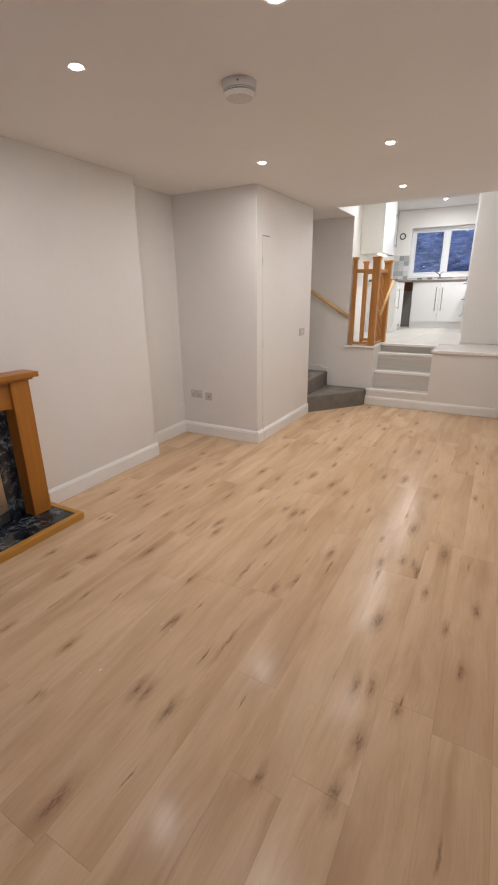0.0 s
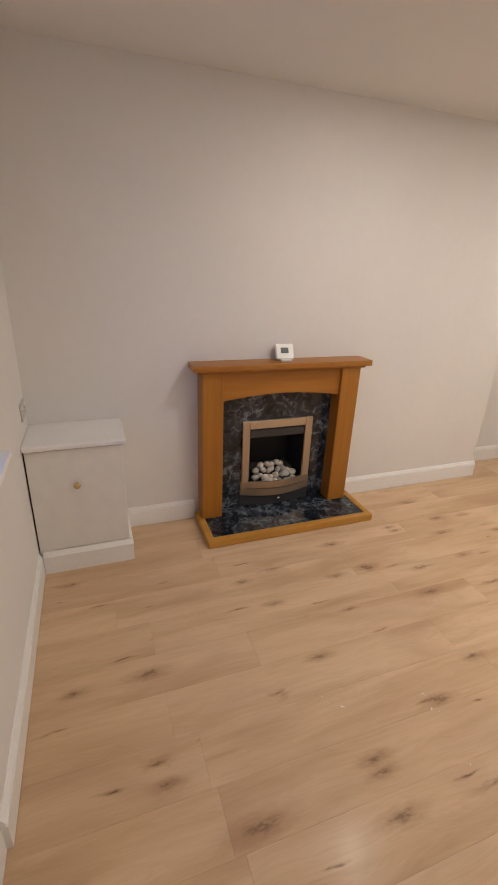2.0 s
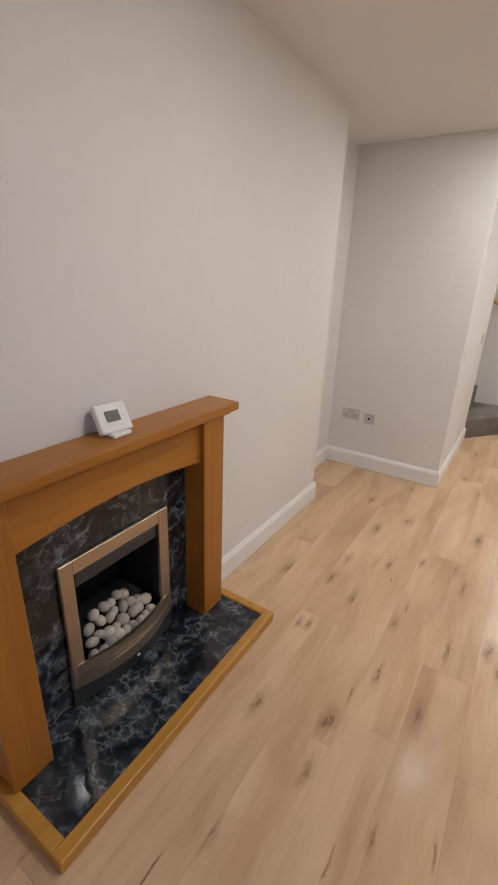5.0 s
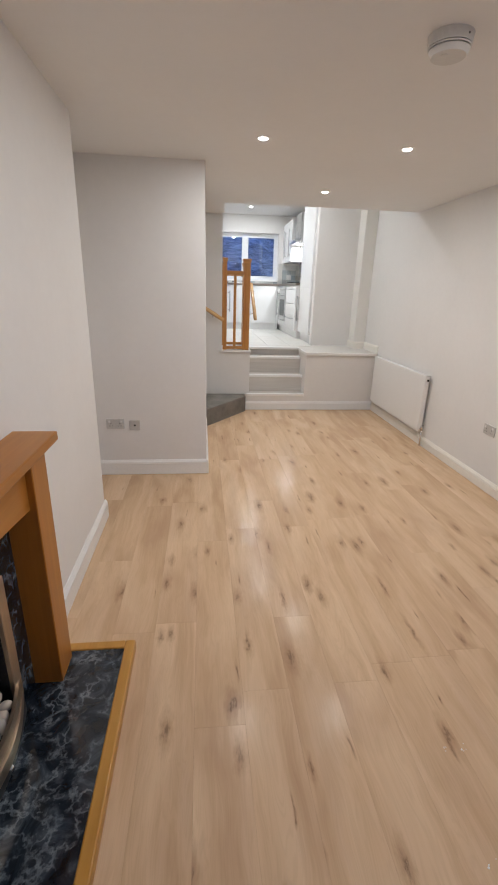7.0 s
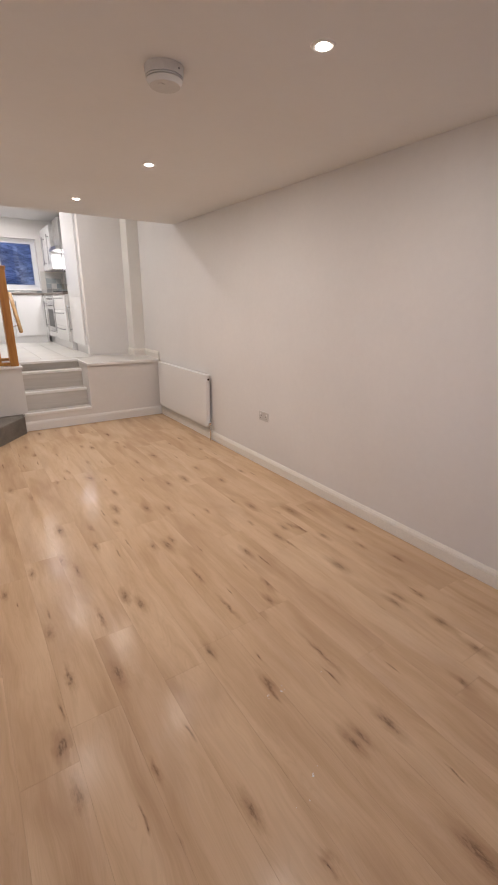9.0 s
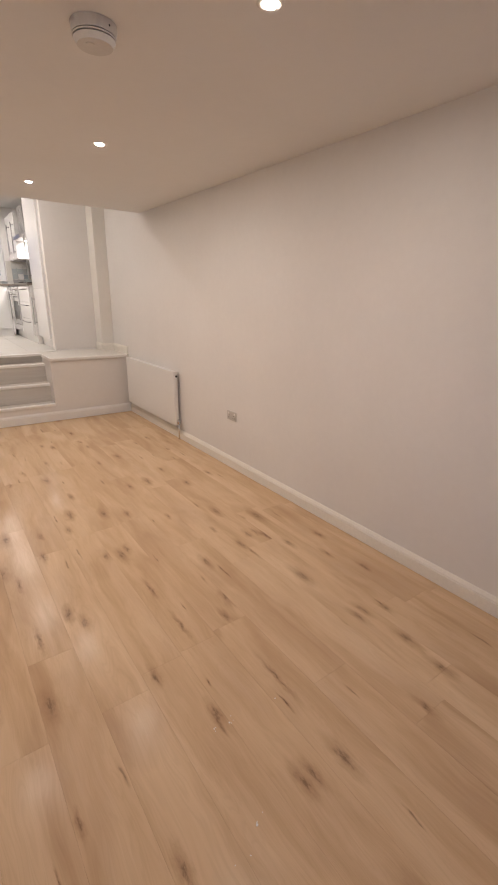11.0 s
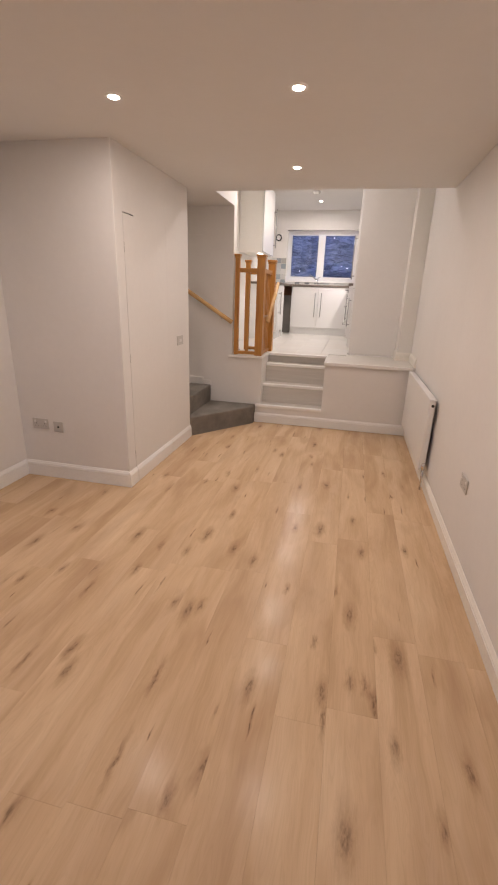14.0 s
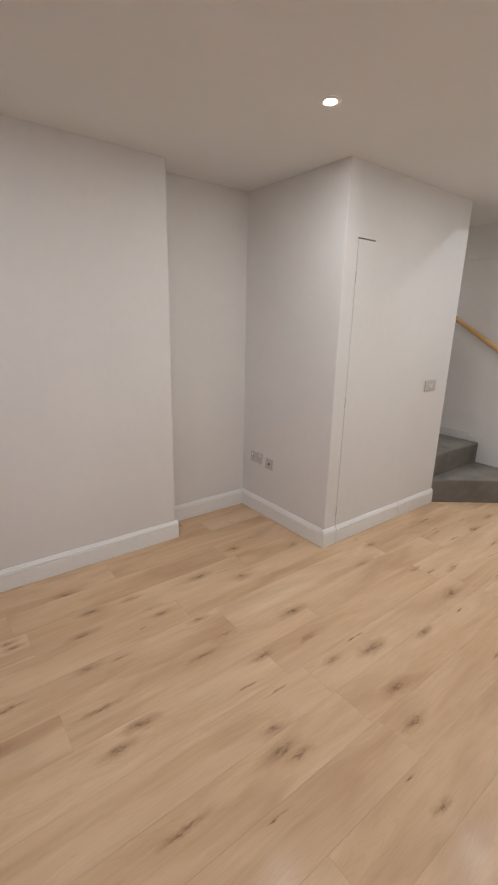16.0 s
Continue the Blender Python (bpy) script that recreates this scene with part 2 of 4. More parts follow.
def pane_glass():
    m = bpy.data.materials.new("window_glass")
    m.use_nodes = True
    t = m.node_tree
    t.nodes.remove(t.nodes["Principled BSDF"])
    clear, gloss, mixer = (t.nodes.new("ShaderNodeBsdfTransparent"), t.nodes.new("ShaderNodeBsdfGlossy"), t.nodes.new("ShaderNodeMixShader"))
    gloss.inputs["Roughness"].default_value = 0.02
    clear.inputs["Color"].default_value = (0.86, 0.92, 0.95, 1)
    mixer.inputs[0].default_value = 0.09
    t.links.new(clear.outputs[0], mixer.inputs[1])
    t.links.new(gloss.outputs[0], mixer.inputs[2])
    t.links.new(mixer.outputs[0], t.nodes["Material Output"].inputs["Surface"])
    return m


def rubble():
    n = Nodes("rubble_stone", 0.9, spec=0.2)
    v = n.node("ShaderNodeTexVoronoi", Vector=n.place((3.5, 3.5, 9.0)), Scale=1.0)
    a = n.noise(n.place((1.6, 1.6, 5.0)), 2.6, 7, 0.7, 0.8)
    b = n.node("ShaderNodeSeparateColor", Color=v.outputs["Color"]).outputs[0]
    k = n.math("ADD", n.math("MULTIPLY", a, 0.88), n.math("MULTIPLY", b, 0.12))
    n.colour(n.ramp(k, [(0.34, (0.10, 0.11, 0.12)), (0.5, (0.30, 0.32, 0.34)), (0.66, (0.62, 0.64, 0.66))]))
    n.bump(a, 0.5, 0.03)
    return n.m


WALL = paint("wall_paint", (0.82, 0.798, 0.772))
CEILING = paint("ceiling_paint", (0.84, 0.827, 0.809), 0.85, 0.02, 0.06)
KWALL = paint("kitchen_cream_paint", (0.84, 0.82, 0.77))
TRIM = plain("white_gloss_trim", (0.88, 0.87, 0.85), 0.32, grain=0.02)
BOX_PAINT = plain("white_eggshell", (0.80, 0.785, 0.755), 0.45, grain=0.03, scale=12)
UNDERLAY = plain("dark_underlay", (0.10, 0.07, 0.05), 0.9)
OAK_X = wood("oak_veneer_x", (0.455, 0.185, 0.027), (0.345, 0.125, 0.015), 0)
OAK_Y = wood("oak_veneer_y", (0.455, 0.185, 0.027), (0.345, 0.125, 0.015), 1)
OAK_Z = wood("oak_veneer_z", (0.455, 0.185, 0.027), (0.345, 0.125, 0.015), 2)
PINE_Z = wood("varnished_pine_z", (0.62, 0.30, 0.075), (0.40, 0.150, 0.032), 2)
PINE_X = wood("varnished_pine_x", (0.62, 0.30, 0.075), (0.40, 0.150, 0.032), 0)
PINE_Y = wood("varnished_pine_y", (0.62, 0.30, 0.075), (0.40, 0.150, 0.032), 1)
RAIL_WOOD = wood("pale_pine_rail", (0.74, 0.49, 0.25), (0.58, 0.34, 0.14), 0, 0.24)
HEARTH_OAK = wood("oak_edging", (0.60, 0.315, 0.065), (0.47, 0.215, 0.035), 1)
MARBLE = marble()
CARPET = carpet()
BRASS = brushed("champagne_metal", (0.60, 0.49, 0.375), 2, 0.45)
BRASS_Y = brushed("champagne_metal_y", (0.62, 0.52, 0.41), 1, 0.36)
STEEL = brushed("brushed_steel", (0.62, 0.62, 0.62), 2, 0.28)
HANDLE = brushed("dull_steel_bar", (0.42, 0.42, 0.42), 2, 0.36)
CHROME = plain("chrome", (0.75, 0.75, 0.76), 0.12, 1.0, 0.02)
BLACK = plain("soot_black", (0.012, 0.012, 0.013), 0.6, grain=0.3, bump=0.2)
DARKGREY = plain("dark_enamel", (0.035, 0.037, 0.04), 0.3, grain=0.1)
PEBBLE = random_colours("pebble_ceramic", [(0.0, (0.64, 0.57, 0.47)), (0.35, (0.38, 0.36, 0.335)), (0.6, (0.68, 0.61, 0.52)), (1.0, (0.48, 0.42, 0.35))], 0.8, 0.5, 70)
PLASTIC = plain("white_plastic", (0.80, 0.79, 0.77), 0.35, grain=0.02)
PLATE = plain("satin_nickel_plate", (0.58, 0.56, 0.535), 0.45, 0.2, 0.04)
# white plastic greyed to carry the shade on the backlit alarm
ALARM = plain("shaded_alarm_plastic", (0.66, 0.64, 0.61), 0.5, grain=0.03)
LCD = plain("grey_lcd", (0.14, 0.15, 0.14), 0.6, grain=0.05)
VINYL = random_colours("pale_floor_tile", [(0.0, (0.66, 0.64, 0.60)), (0.5, (0.72, 0.70, 0.66)), (1.0, (0.69, 0.66, 0.61))], 0.35, 0.03, 9)
RISER = wood("limed_grey_board", (0.69, 0.655, 0.61), (0.55, 0.515, 0.47), 0, 0.55, 26)
GLOSSWHITE = plain("white_gloss_lacquer", (0.84, 0.84, 0.83), 0.07, grain=0.01, bump=0.0)
WORKTOP = plain("grey_brown_laminate", (0.20, 0.165, 0.14), 0.3, grain=0.35, scale=140)
MOSAIC = random_colours("mosaic_tile", [(0.0, (0.72, 0.72, 0.70)), (0.22, (0.70, 0.70, 0.68)), (0.30, (0.16, 0.17, 0.18)), (0.45, (0.22, 0.25, 0.27)), (0.55, (0.66, 0.67, 0.65)), (0.72, (0.30, 0.36, 0.39)), (0.88, (0.48, 0.45, 0.40)), (1.0, (0.75, 0.75, 0.73))], 0.15)
GROUT = plain("pale_grout", (0.66, 0.64, 0.60), 0.9)
UPVC = plain("white_upvc", (0.82, 0.83, 0.84), 0.25, grain=0.01)
CREAM_TRIM = plain("cream_gloss_trim", (0.86, 0.825, 0.755), 0.35, grain=0.03)
CREAM = plain("cream_panel", (0.86, 0.84, 0.79), 0.35, grain=0.02)
SPACE_GREY = plain("grey_lining", (0.30, 0.28, 0.26), 0.7)
BROWN = plain("brown_board", (0.20, 0.09, 0.05), 0.6)
GLASS = pane_glass()
STONE = rubble()
LAMP_GLOW = glow("lamp_glow", (1.0, 0.93, 0.84), 40)
HOOD_GLOW = glow("hood_glow", (1.0, 0.95, 0.88), 9)
# near-black colour stands in for the shade inside gaps, slots and holes
GAP = plain("shadow_gap", (0.02, 0.018, 0.016), 0.9)
GROUND = plain("yard_concrete", (0.22, 0.22, 0.22), 0.9, grain=0.2, scale=8)

# ---------------------------------------------------------------- builders


def box(bm, x0, x1, y0, y1, z0, z1, bevel=0.0, seg=1):
    m = Matrix.Translation(((x0 + x1) / 2, (y0 + y1) / 2, (z0 + z1) / 2)) @ Matrix.Diagonal((abs(x1 - x0), abs(y1 - y0), abs(z1 - z0), 1))
    made = bmesh.ops.create_cube(bm, size=1.0, matrix=m)
    if bevel:
        edges = {e for v in made["verts"] for e in v.link_edges}
        bmesh.ops.bevel(bm, geom=list(edges), offset=bevel, segments=seg, affect="EDGES", profile=0.5)
    return bm


def boxes(*specs, bevel=0.0, seg=1):
    bm = bmesh.new()
    for s in specs:
        box(bm, *s, bevel=bevel, seg=seg)
    return bm


def prism(points, z0, z1):
    """An upright prism over a plan outline."""
    bm = bmesh.new()
    low = [bm.verts.new((x, y, z0)) for x, y in points]
    high = [bm.verts.new((x, y, z1)) for x, y in points]
    bm.faces.new(high)
    bm.faces.new(low[::-1])
    k = len(points)
    for i in range(k):
        bm.faces.new((low[i], low[(i + 1) % k], high[(i + 1) % k], high[i]))
    bmesh.ops.recalc_face_normals(bm, faces=bm.faces[:])
    return bm


def profile(points, axis, a, b):
    """An outline drawn across an axis ("x": (y, z) points; "y": (x, z) points) and pulled from a to b."""
    bm = bmesh.new()
    put = (lambda p, s: (s, p[0], p[1])) if axis == "x" else (lambda p, s: (p[0], s, p[1]))
    near = [bm.verts.new(put(p, a)) for p in points]
    far = [bm.verts.new(put(p, b)) for p in points]
    bm.faces.new(near)
    bm.faces.new(far[::-1])
    k = len(points)
    for i in range(k):
        bm.faces.new((near[i], near[(i + 1) % k], far[(i + 1) % k], far[i]))
    bmesh.ops.recalc_face_normals(bm, faces=bm.faces[:])
    return bm


def rod(bm, a, b, r, seg=14):
    a, b = Vector(a), Vector(b)
    d = b - a
    m = Matrix.Translation((a + b) / 2) @ d.to_track_quat("Z", "Y").to_matrix().to_4x4()
    bmesh.ops.create_cone(bm, cap_ends=True, segments=seg, radius1=r, radius2=r, depth=d.length, matrix=m)
    return bm


def disc(bm, x, y, z0, z1, r0, r1, seg=32):
    m = Matrix.Translation((x, y, (z0 + z1) / 2))
    bmesh.ops.create_cone(bm, cap_ends=True, segments=seg, radius1=r0, radius2=r1, depth=abs(z1 - z0), matrix=m)
    return bm


def mesh_of(bm, name, material, smooth=False):
    me = bpy.data.meshes.new(name)
    bm.to_mesh(me)
    bm.free()
    me.materials.append(material)
    if smooth:
        for f in me.polygons:
            f.use_smooth = True
    return me


def thing(name, loc, label, category, group="", kind=""):
    ob = new(name)
    ob.location = loc
    ob.empty_display_size = 0.1
    return tagged(ob, label, category, group, kind)


def root_place(ob):
    while ob.parent:
        ob = ob.parent
    return ob.location.copy()


def part(name, bm, material, parent, label="", smooth=False):
    """One mesh under a thing or a part; the shape is given in world metres."""
    bmesh.ops.translate(bm, verts=bm.verts[:], vec=-root_place(parent))
    ob = new(name, mesh_of(bm, name, material, smooth))
    ob.parent = parent
    return tagged(ob, label)


def setting(name, bm, material, label, category, smooth=False):
    ob = new(name, mesh_of(bm, name, material, smooth))
    return tagged(ob, label, category, kind="structure")


# ---------------------------------------------------------------- structure

RX = 3.096            # long wall with the radiator
NX = -0.215          # back of the alcove
BX = 0.012            # chimney-breast face
BY = 1.83            # far end of the breast
PY, PX = 2.605, 0.735   # cupboard block: near face and room face
PE = 3.99            # far end of the block
FY = -1.45           # front wall
SY = 4.80            # face of the raised floor
WY = 4.85            # far wall of the stairwell
HY = 4.147           # edge of the living-room ceiling
SX = 0.962           # edge of the ceiling over the stair
KW = 0.66            # kitchen wall behind the cupboards
KR = 2.86            # kitchen wall behind the oven run
KY = 8.90            # kitchen window wall
T = 0.15

# chimney breast with the firebox hole left through its face
FIRE = (-0.18, 0.22, 0.10, 0.60)


def eased(bm, test, r=0.006):
    """Round the plaster along the upright edges picked by test(x, y)."""
    up = [e for e in bm.edges if abs(e.verts[0].co.z - e.verts[1].co.z) > 1.0 and test(e.verts[0].co.x, e.verts[0].co.y)]
    bmesh.ops.bevel(bm, geom=up, offset=r, segments=4, affect="EDGES", profile=0.5)
    return bm


def pierced(x0, x1, y0, y1, z0, z1, hole):
    """A wall across y with one opening (x0, x1, z0, z1) through it."""
    bm = bmesh.new()
    xs, zs = (x0, hole[0], hole[1], x1), (z0, hole[2], hole[3], z1)
    v = {(i, j, y): bm.verts.new((xs[i], y, zs[j])) for i in range(4) for j in range(4) for y in (y0, y1)}
    for i in range(3):
        for j in range(3):
            if (i, j) != (1, 1):
                for y in (y0, y1):
                    bm.faces.new((v[i, j, y], v[i + 1, j, y], v[i + 1, j + 1, y], v[i, j + 1, y]))
    rim = [(i, 0) for i in range(3)] + [(3, j) for j in range(3)] + [(i, 3) for i in (3, 2, 1)] + [(0, j) for j in (3, 2, 1)]
    for loop in (rim, [(1, 1), (2, 1), (2, 2), (1, 2)]):
        for a, b in zip(loop, loop[1:] + loop[:1]):
            bm.faces.new((v[*a, y0], v[*b, y0], v[*b, y1], v[*a, y1]))
    bmesh.ops.recalc_face_normals(bm, faces=bm.faces[:])
    return bm


breast = profile([(FY, 0), (FIRE[0], 0), (FIRE[0], FIRE[3]), (FIRE[1], FIRE[3]), (FIRE[1], 0), (BY, 0), (BY, CEIL), (FY, CEIL)], "x", NX - T, BX)
setting("wall_chimney_breast", eased(breast, lambda x, y: x > BX - 0.01 and y > BY - 0.01), WALL, "off-white painted chimney breast wall", "wall")
setting("wall_fire_back", boxes((NX - T + 0.002, BX - 0.24, FIRE[0] + 0.0005, FIRE[1] - 0.0005, 0, FIRE[3] - 0.0005)), WALL, "plain masonry behind the gas fire", "wall")
setting("wall_alcove", boxes((NX - T, NX, BY, PY, 0, CEIL)), WALL, "off-white painted alcove wall beside the chimney breast", "wall")
DOOR = (2.718, 3.46, 0.0, 2.025)
setting("wall_cupboard_near", eased(boxes((NX - T, PX, PY, PY + 0.1, 0, CEIL)), lambda x, y: x > PX - 0.01 and y < PY + 0.01), WALL, "off-white painted wall of the understairs cupboard", "wall")
side = profile([(PY + 0.1, 0), (DOOR[0], 0), (DOOR[0], DOOR[3]), (DOOR[1], DOOR[3]), (DOOR[1], 0), (PE, 0), (PE, CEIL), (PY + 0.1, CEIL)], "x", PX - 0.1, PX)
# near-black sheet added so the door gap reads as shade
setting("door_gap_shade", boxes((PX - 0.115, PX - 0.101, DOOR[0] - 0.01, DOOR[1] + 0.01, 0, DOOR[3] + 0.01)), GAP, "near-black sheet added as the shade behind the understairs cupboard door gap", "lining")
setting("wall_cupboard_side", eased(side, lambda x, y: x > PX - 0.01 and y > PE - 0.01), WALL,
    "off-white painted side wall of the understairs cupboard", "wall")
setting("wall_stair_near", boxes((-2.2, PX - 0.1, PE - 0.1, PE, 0, 4.2)), WALL, "off-white stairwell wall", "wall")
WIN = (0.87, 2.35, 0.915, 2.10)
setting("wall_front", pierced(NX - T, RX + T, FY - 0.25, FY, 0, CEIL, WIN), WALL, "off-white painted front wall with a window", "wall")
setting("wall_radiator", boxes((RX, RX + T, FY, 5.6, 0, KC)), WALL, "long off-white painted wall with a radiator", "wall")
setting("ceiling", boxes((NX - T, RX, FY, HY, CEIL, CEIL + 0.22), (0.02, SX, HY, WY - 0.001, CEIL, CEIL + 0.22)), CEILING, "off-white plain painted ceiling with downlights", "ceiling")
# upstand of the upper floor edge towards the kitchen
setting("wall_upper_edge", boxes((SX - 0.12, SX - 0.003, HY, WY, CEIL + 0.22, KC), (SX, RX, HY - 0.12, HY - 0.003, CEIL + 0.22, KC)), KWALL, "off-white painted upstand above the ceiling edge", "wall")
# stairwell far wall: a proud bulkhead over a recessed panel
setting("wall_stair_far", boxes((0.60, SX, WY, WY + 0.12, 0, KC)), WALL, "off-white stairwell wall beside the balustrade", "wall")
setting("wall_stair_panel", boxes((-2.2, 0.60, WY + 0.010, WY + 0.17, 0, 2.13)), WALL, "off-white recessed wall panel up the stairs", "wall")
setting("wall_stair_bulkhead", boxes((-2.2, 0.60, WY, WY + 0.12, 2.13, 4.2)), WALL, "off-white bulkhead above the stair panel", "wall")
setting("wall_stair_end", boxes((-2.3, -2.2, PE - 0.1, WY + 0.17, 0, 4.2)), WALL, "off-white stairwell end wall", "wall")
setting("ceiling_stair", boxes((-2.2, 0.02, PE - 0.1, WY + 0.1, 4.2, 4.3)), CEILING, "off-white ceiling above the stairs", "ceiling")
setting("wall_stair_head", boxes((0.02, 0.12, PE, WY, CEIL + 0.22, 4.2)), WALL, "off-white wall above the stairs", "wall")
# kitchen shell
KWIN = (0.96, 2.33, 1.78, 2.70)
setting("wall_kitchen_window", pierced(KW - T, RX + T, KY, KY + 0.28, 0, KC, KWIN), WALL, "white painted kitchen window wall", "wall")
setting("wall_kitchen_side", boxes((KW - T, KW, WY + 0.17, KY, 0, KC)), KWALL, "cream painted kitchen side wall", "wall")
setting("wall_kitchen_oven", boxes((KR, RX + T, 5.72, KY, 0, KC)), WALL, "white painted kitchen wall behind the oven run", "wall")
setting("wall_stub", boxes((2.35, RX, 5.60, 5.72, KF - 0.02, KC)), WALL, "white painted wall stub beside the raised landing", "wall")
setting("pipe_boxing", boxes((2.93, RX, 5.34, 5.60, KF - 0.008, KC), bevel=0.004), KWALL, "cream painted pipe boxing in the corner", "boxing")
setting("ceiling_kitchen", boxes((KW - T, RX + T, HY - 0.12, KY + 0.2, KC, KC + 0.1)), CEILING, "white kitchen ceiling", "ceiling")

# raised floor: risers and platform
TREADS = ((SY, 0.225), (4.98, 0.455), (5.16, 0.685), (5.30, KF))
CX0, CX1 = 1.34, 2.10
setting("wall_platform", boxes((CX1, RX, SY, 5.60, 0, KF - 0.02)), WALL, "off-white painted front of the raised floor", "wall")
setting("wall_balustrade", boxes((SX, CX0, WY, WY + 0.17, 0, KF - 0.02), (SX, CX0, WY + 0.17, 5.45, 0, KF - 0.02)), WALL, "off-white low wall under the balustrade", "wall")
setting("kitchen_subfloor", boxes((KW - T, RX, 5.45, KY, KF - 0.12, KF - 0.012), (CX0, CX1, 5.30, 5.45, 0.55, KF - 0.012)), GROUT, "pale kitchen floor screed", "floor")


def skirting(name, run, at, a, b, face, base=0.0025, h=0.13, th=0.018, paint_m=None):
    """A moulded skirting board along "x" or "y" on the plane at, facing +1 or -1."""
    pts = [(0, 0), (th, 0), (th, h - 0.031), (th - 0.005, h - 0.030), (th - 0.005, h - 0.026), (th - 0.001, h - 0.024), (th - 0.003, h - 0.017), (th - 0.008, h - 0.010), (th - 0.012, h - 0.002), (0.004, h), (0, h)]
    pts = [(at + face * p, base + q) for p, q in pts]
    bm = profile(pts, "y" if run == "y" else "x", a, b)
    return setting(name, bm, paint_m or TRIM, "cream gloss moulded skirting board" if paint_m else "white gloss moulded skirting board", "skirting")


skirting("baseboard_breast_near", "y", BX, -0.965, -0.5435, 1)
skirting("baseboard_breast_far", "y", BX, 0.60, BY + 0.018, 1)
skirting("baseboard_breast_end", "x", BY, NX, BX, 1)
skirting("baseboard_alcove", "y", NX, BY + 0.018, PY - 0.018, 1)
skirting("baseboard_cupboard_near", "x", PY, NX, PX - 0.001, -1)
skirting("baseboard_cupboard_side", "y", PX, PY - 0.018, DOOR[0], 1)
skirting("baseboard_cupboard_end", "y", PX, DOOR[1] + 0.004, PE, 1)
skirting("baseboard_radiator", "y", RX, FY + 0.075, SY - 0.02, -1, h=0.102, th=0.018, paint_m=CREAM_TRIM)
skirting("baseboard_front_a", "x", FY, 0.36, 1.60, 1)
skirting("baseboard_front_b", "x", FY, 1.80, RX - 0.02, 1, th=0.045)
skirting("baseboard_steps", "x", SY, 1.285, RX - 0.02, -1, h=0.118)
skirting("baseboard_stub", "x", 5.60, 2.37, 2.93, -1, KF - 0.008, 0.02, 0.01)
skirting("baseboard_boxing", "x", 5.34, 2.915, RX, -1, KF - 0.008, 0.10, paint_m=CREAM_TRIM)
skirting("baseboard_boxing_side", "y", 2.93, 5.34, 5.60, -1, KF - 0.008, 0.10, paint_m=CREAM_TRIM)
skirting("baseboard_landing", "y", RX, 4.80, 5.33, -1, KF - 0.008, 0.10, paint_m=CREAM_TRIM)

# kitchen steps
for i, (y, z) in enumerate(TREADS):
    low = 0.0 if i == 0 else TREADS[i - 1][1]
    back = TREADS[i + 1][0] if i < 3 else 5.47
    st = thing("kitchen_step", ((CX0 + CX1) / 2, y, low), "limed grey step with a white nosing", "step", "steps up to the kitchen", "structure")
    x0 = 1.29 if i == 0 else CX0
    part("riser", boxes((x0, CX1, y, y + 0.02, max(low - 0.03, 0), z - 0.03)), RISER if i else WALL, st)
    part("tread", boxes((x0 if i == 0 else CX0, CX1, y, back, z - 0.03, z - 0.004)), RISER, st)
    part("nosing", boxes((x0, CX1, y - 0.018, y + 0.035, z - 0.032, z), bevel=0.004), TRIM, st, "white painted nosing strip")
setting("landing_board", boxes((CX1, RX - 0.001, SY - 0.03, 5.60, KF - 0.02, KF - 0.008), bevel=0.003), VINYL, "pale landing board with an overhanging edge", "floor")
setting("landing_edge", boxes((CX1 - 0.012, RX - 0.03, SY - 0.042, SY - 0.03, KF - 0.04, KF - 0.004), (CX1 - 0.012, CX1, SY - 0.03, 5.30, KF - 0.04, KF - 0.004), bevel=0.003), TRIM, "white edge strip of the landing", "trim")
setting("balustrade_cap", boxes((0.93, CX0 + 0.01, WY - 0.045, 5.47, KF - 0.02, KF + 0.003), bevel=0.003), TRIM, "white capping board under the balustrade", "trim")

# stair to the upper floor, carpeted
def carpet_step(outline, z0, z1):
    bm = prism(outline, z0, z1)
    tops = [e for e in bm.edges if all(v.co.z > z1 - 1e-5 for v in e.verts)]
    bmesh.ops.bevel(bm, geom=tops, offset=0.018, segments=3, affect="EDGES", profile=0.5)
    return bm


CUT = WY - 0.001
setting("stair_step_1", carpet_step([(PX - 0.003, PE + 0.003), (1.283, 4.72), (1.283, CUT - 0.002), (0.62, CUT - 0.002), (0.62, PE + 0.003)], 0.0, 0.215), CARPET, "dark grey carpeted winder step", "stair step")
for i in range(11):
    x = 0.70 if i == 0 else 0.50 - 0.235 * i
    setting("stair_step_%d" % (i + 2), carpet_step([(x, PE + 0.003), (x, CUT - 0.016), (x - 0.46, CUT - 0.016), (x - 0.46, PE + 0.003)], 0.215 + 0.2 * i - (0.0 if i else 0.1), 0.42 + 0.2 * i), CARPET, "dark grey carpeted stair step", "stair step")
setting("stair_string", boxes((0.602, 0.70, WY - 0.012, WY - 0.0005, 0.2, 0.47), (-2.0, 0.598, WY - 0.004, WY + 0.0095, 0, 0.50)), WALL, "pale painted stair string", "trim")

# ---------------------------------------------------------------- windows

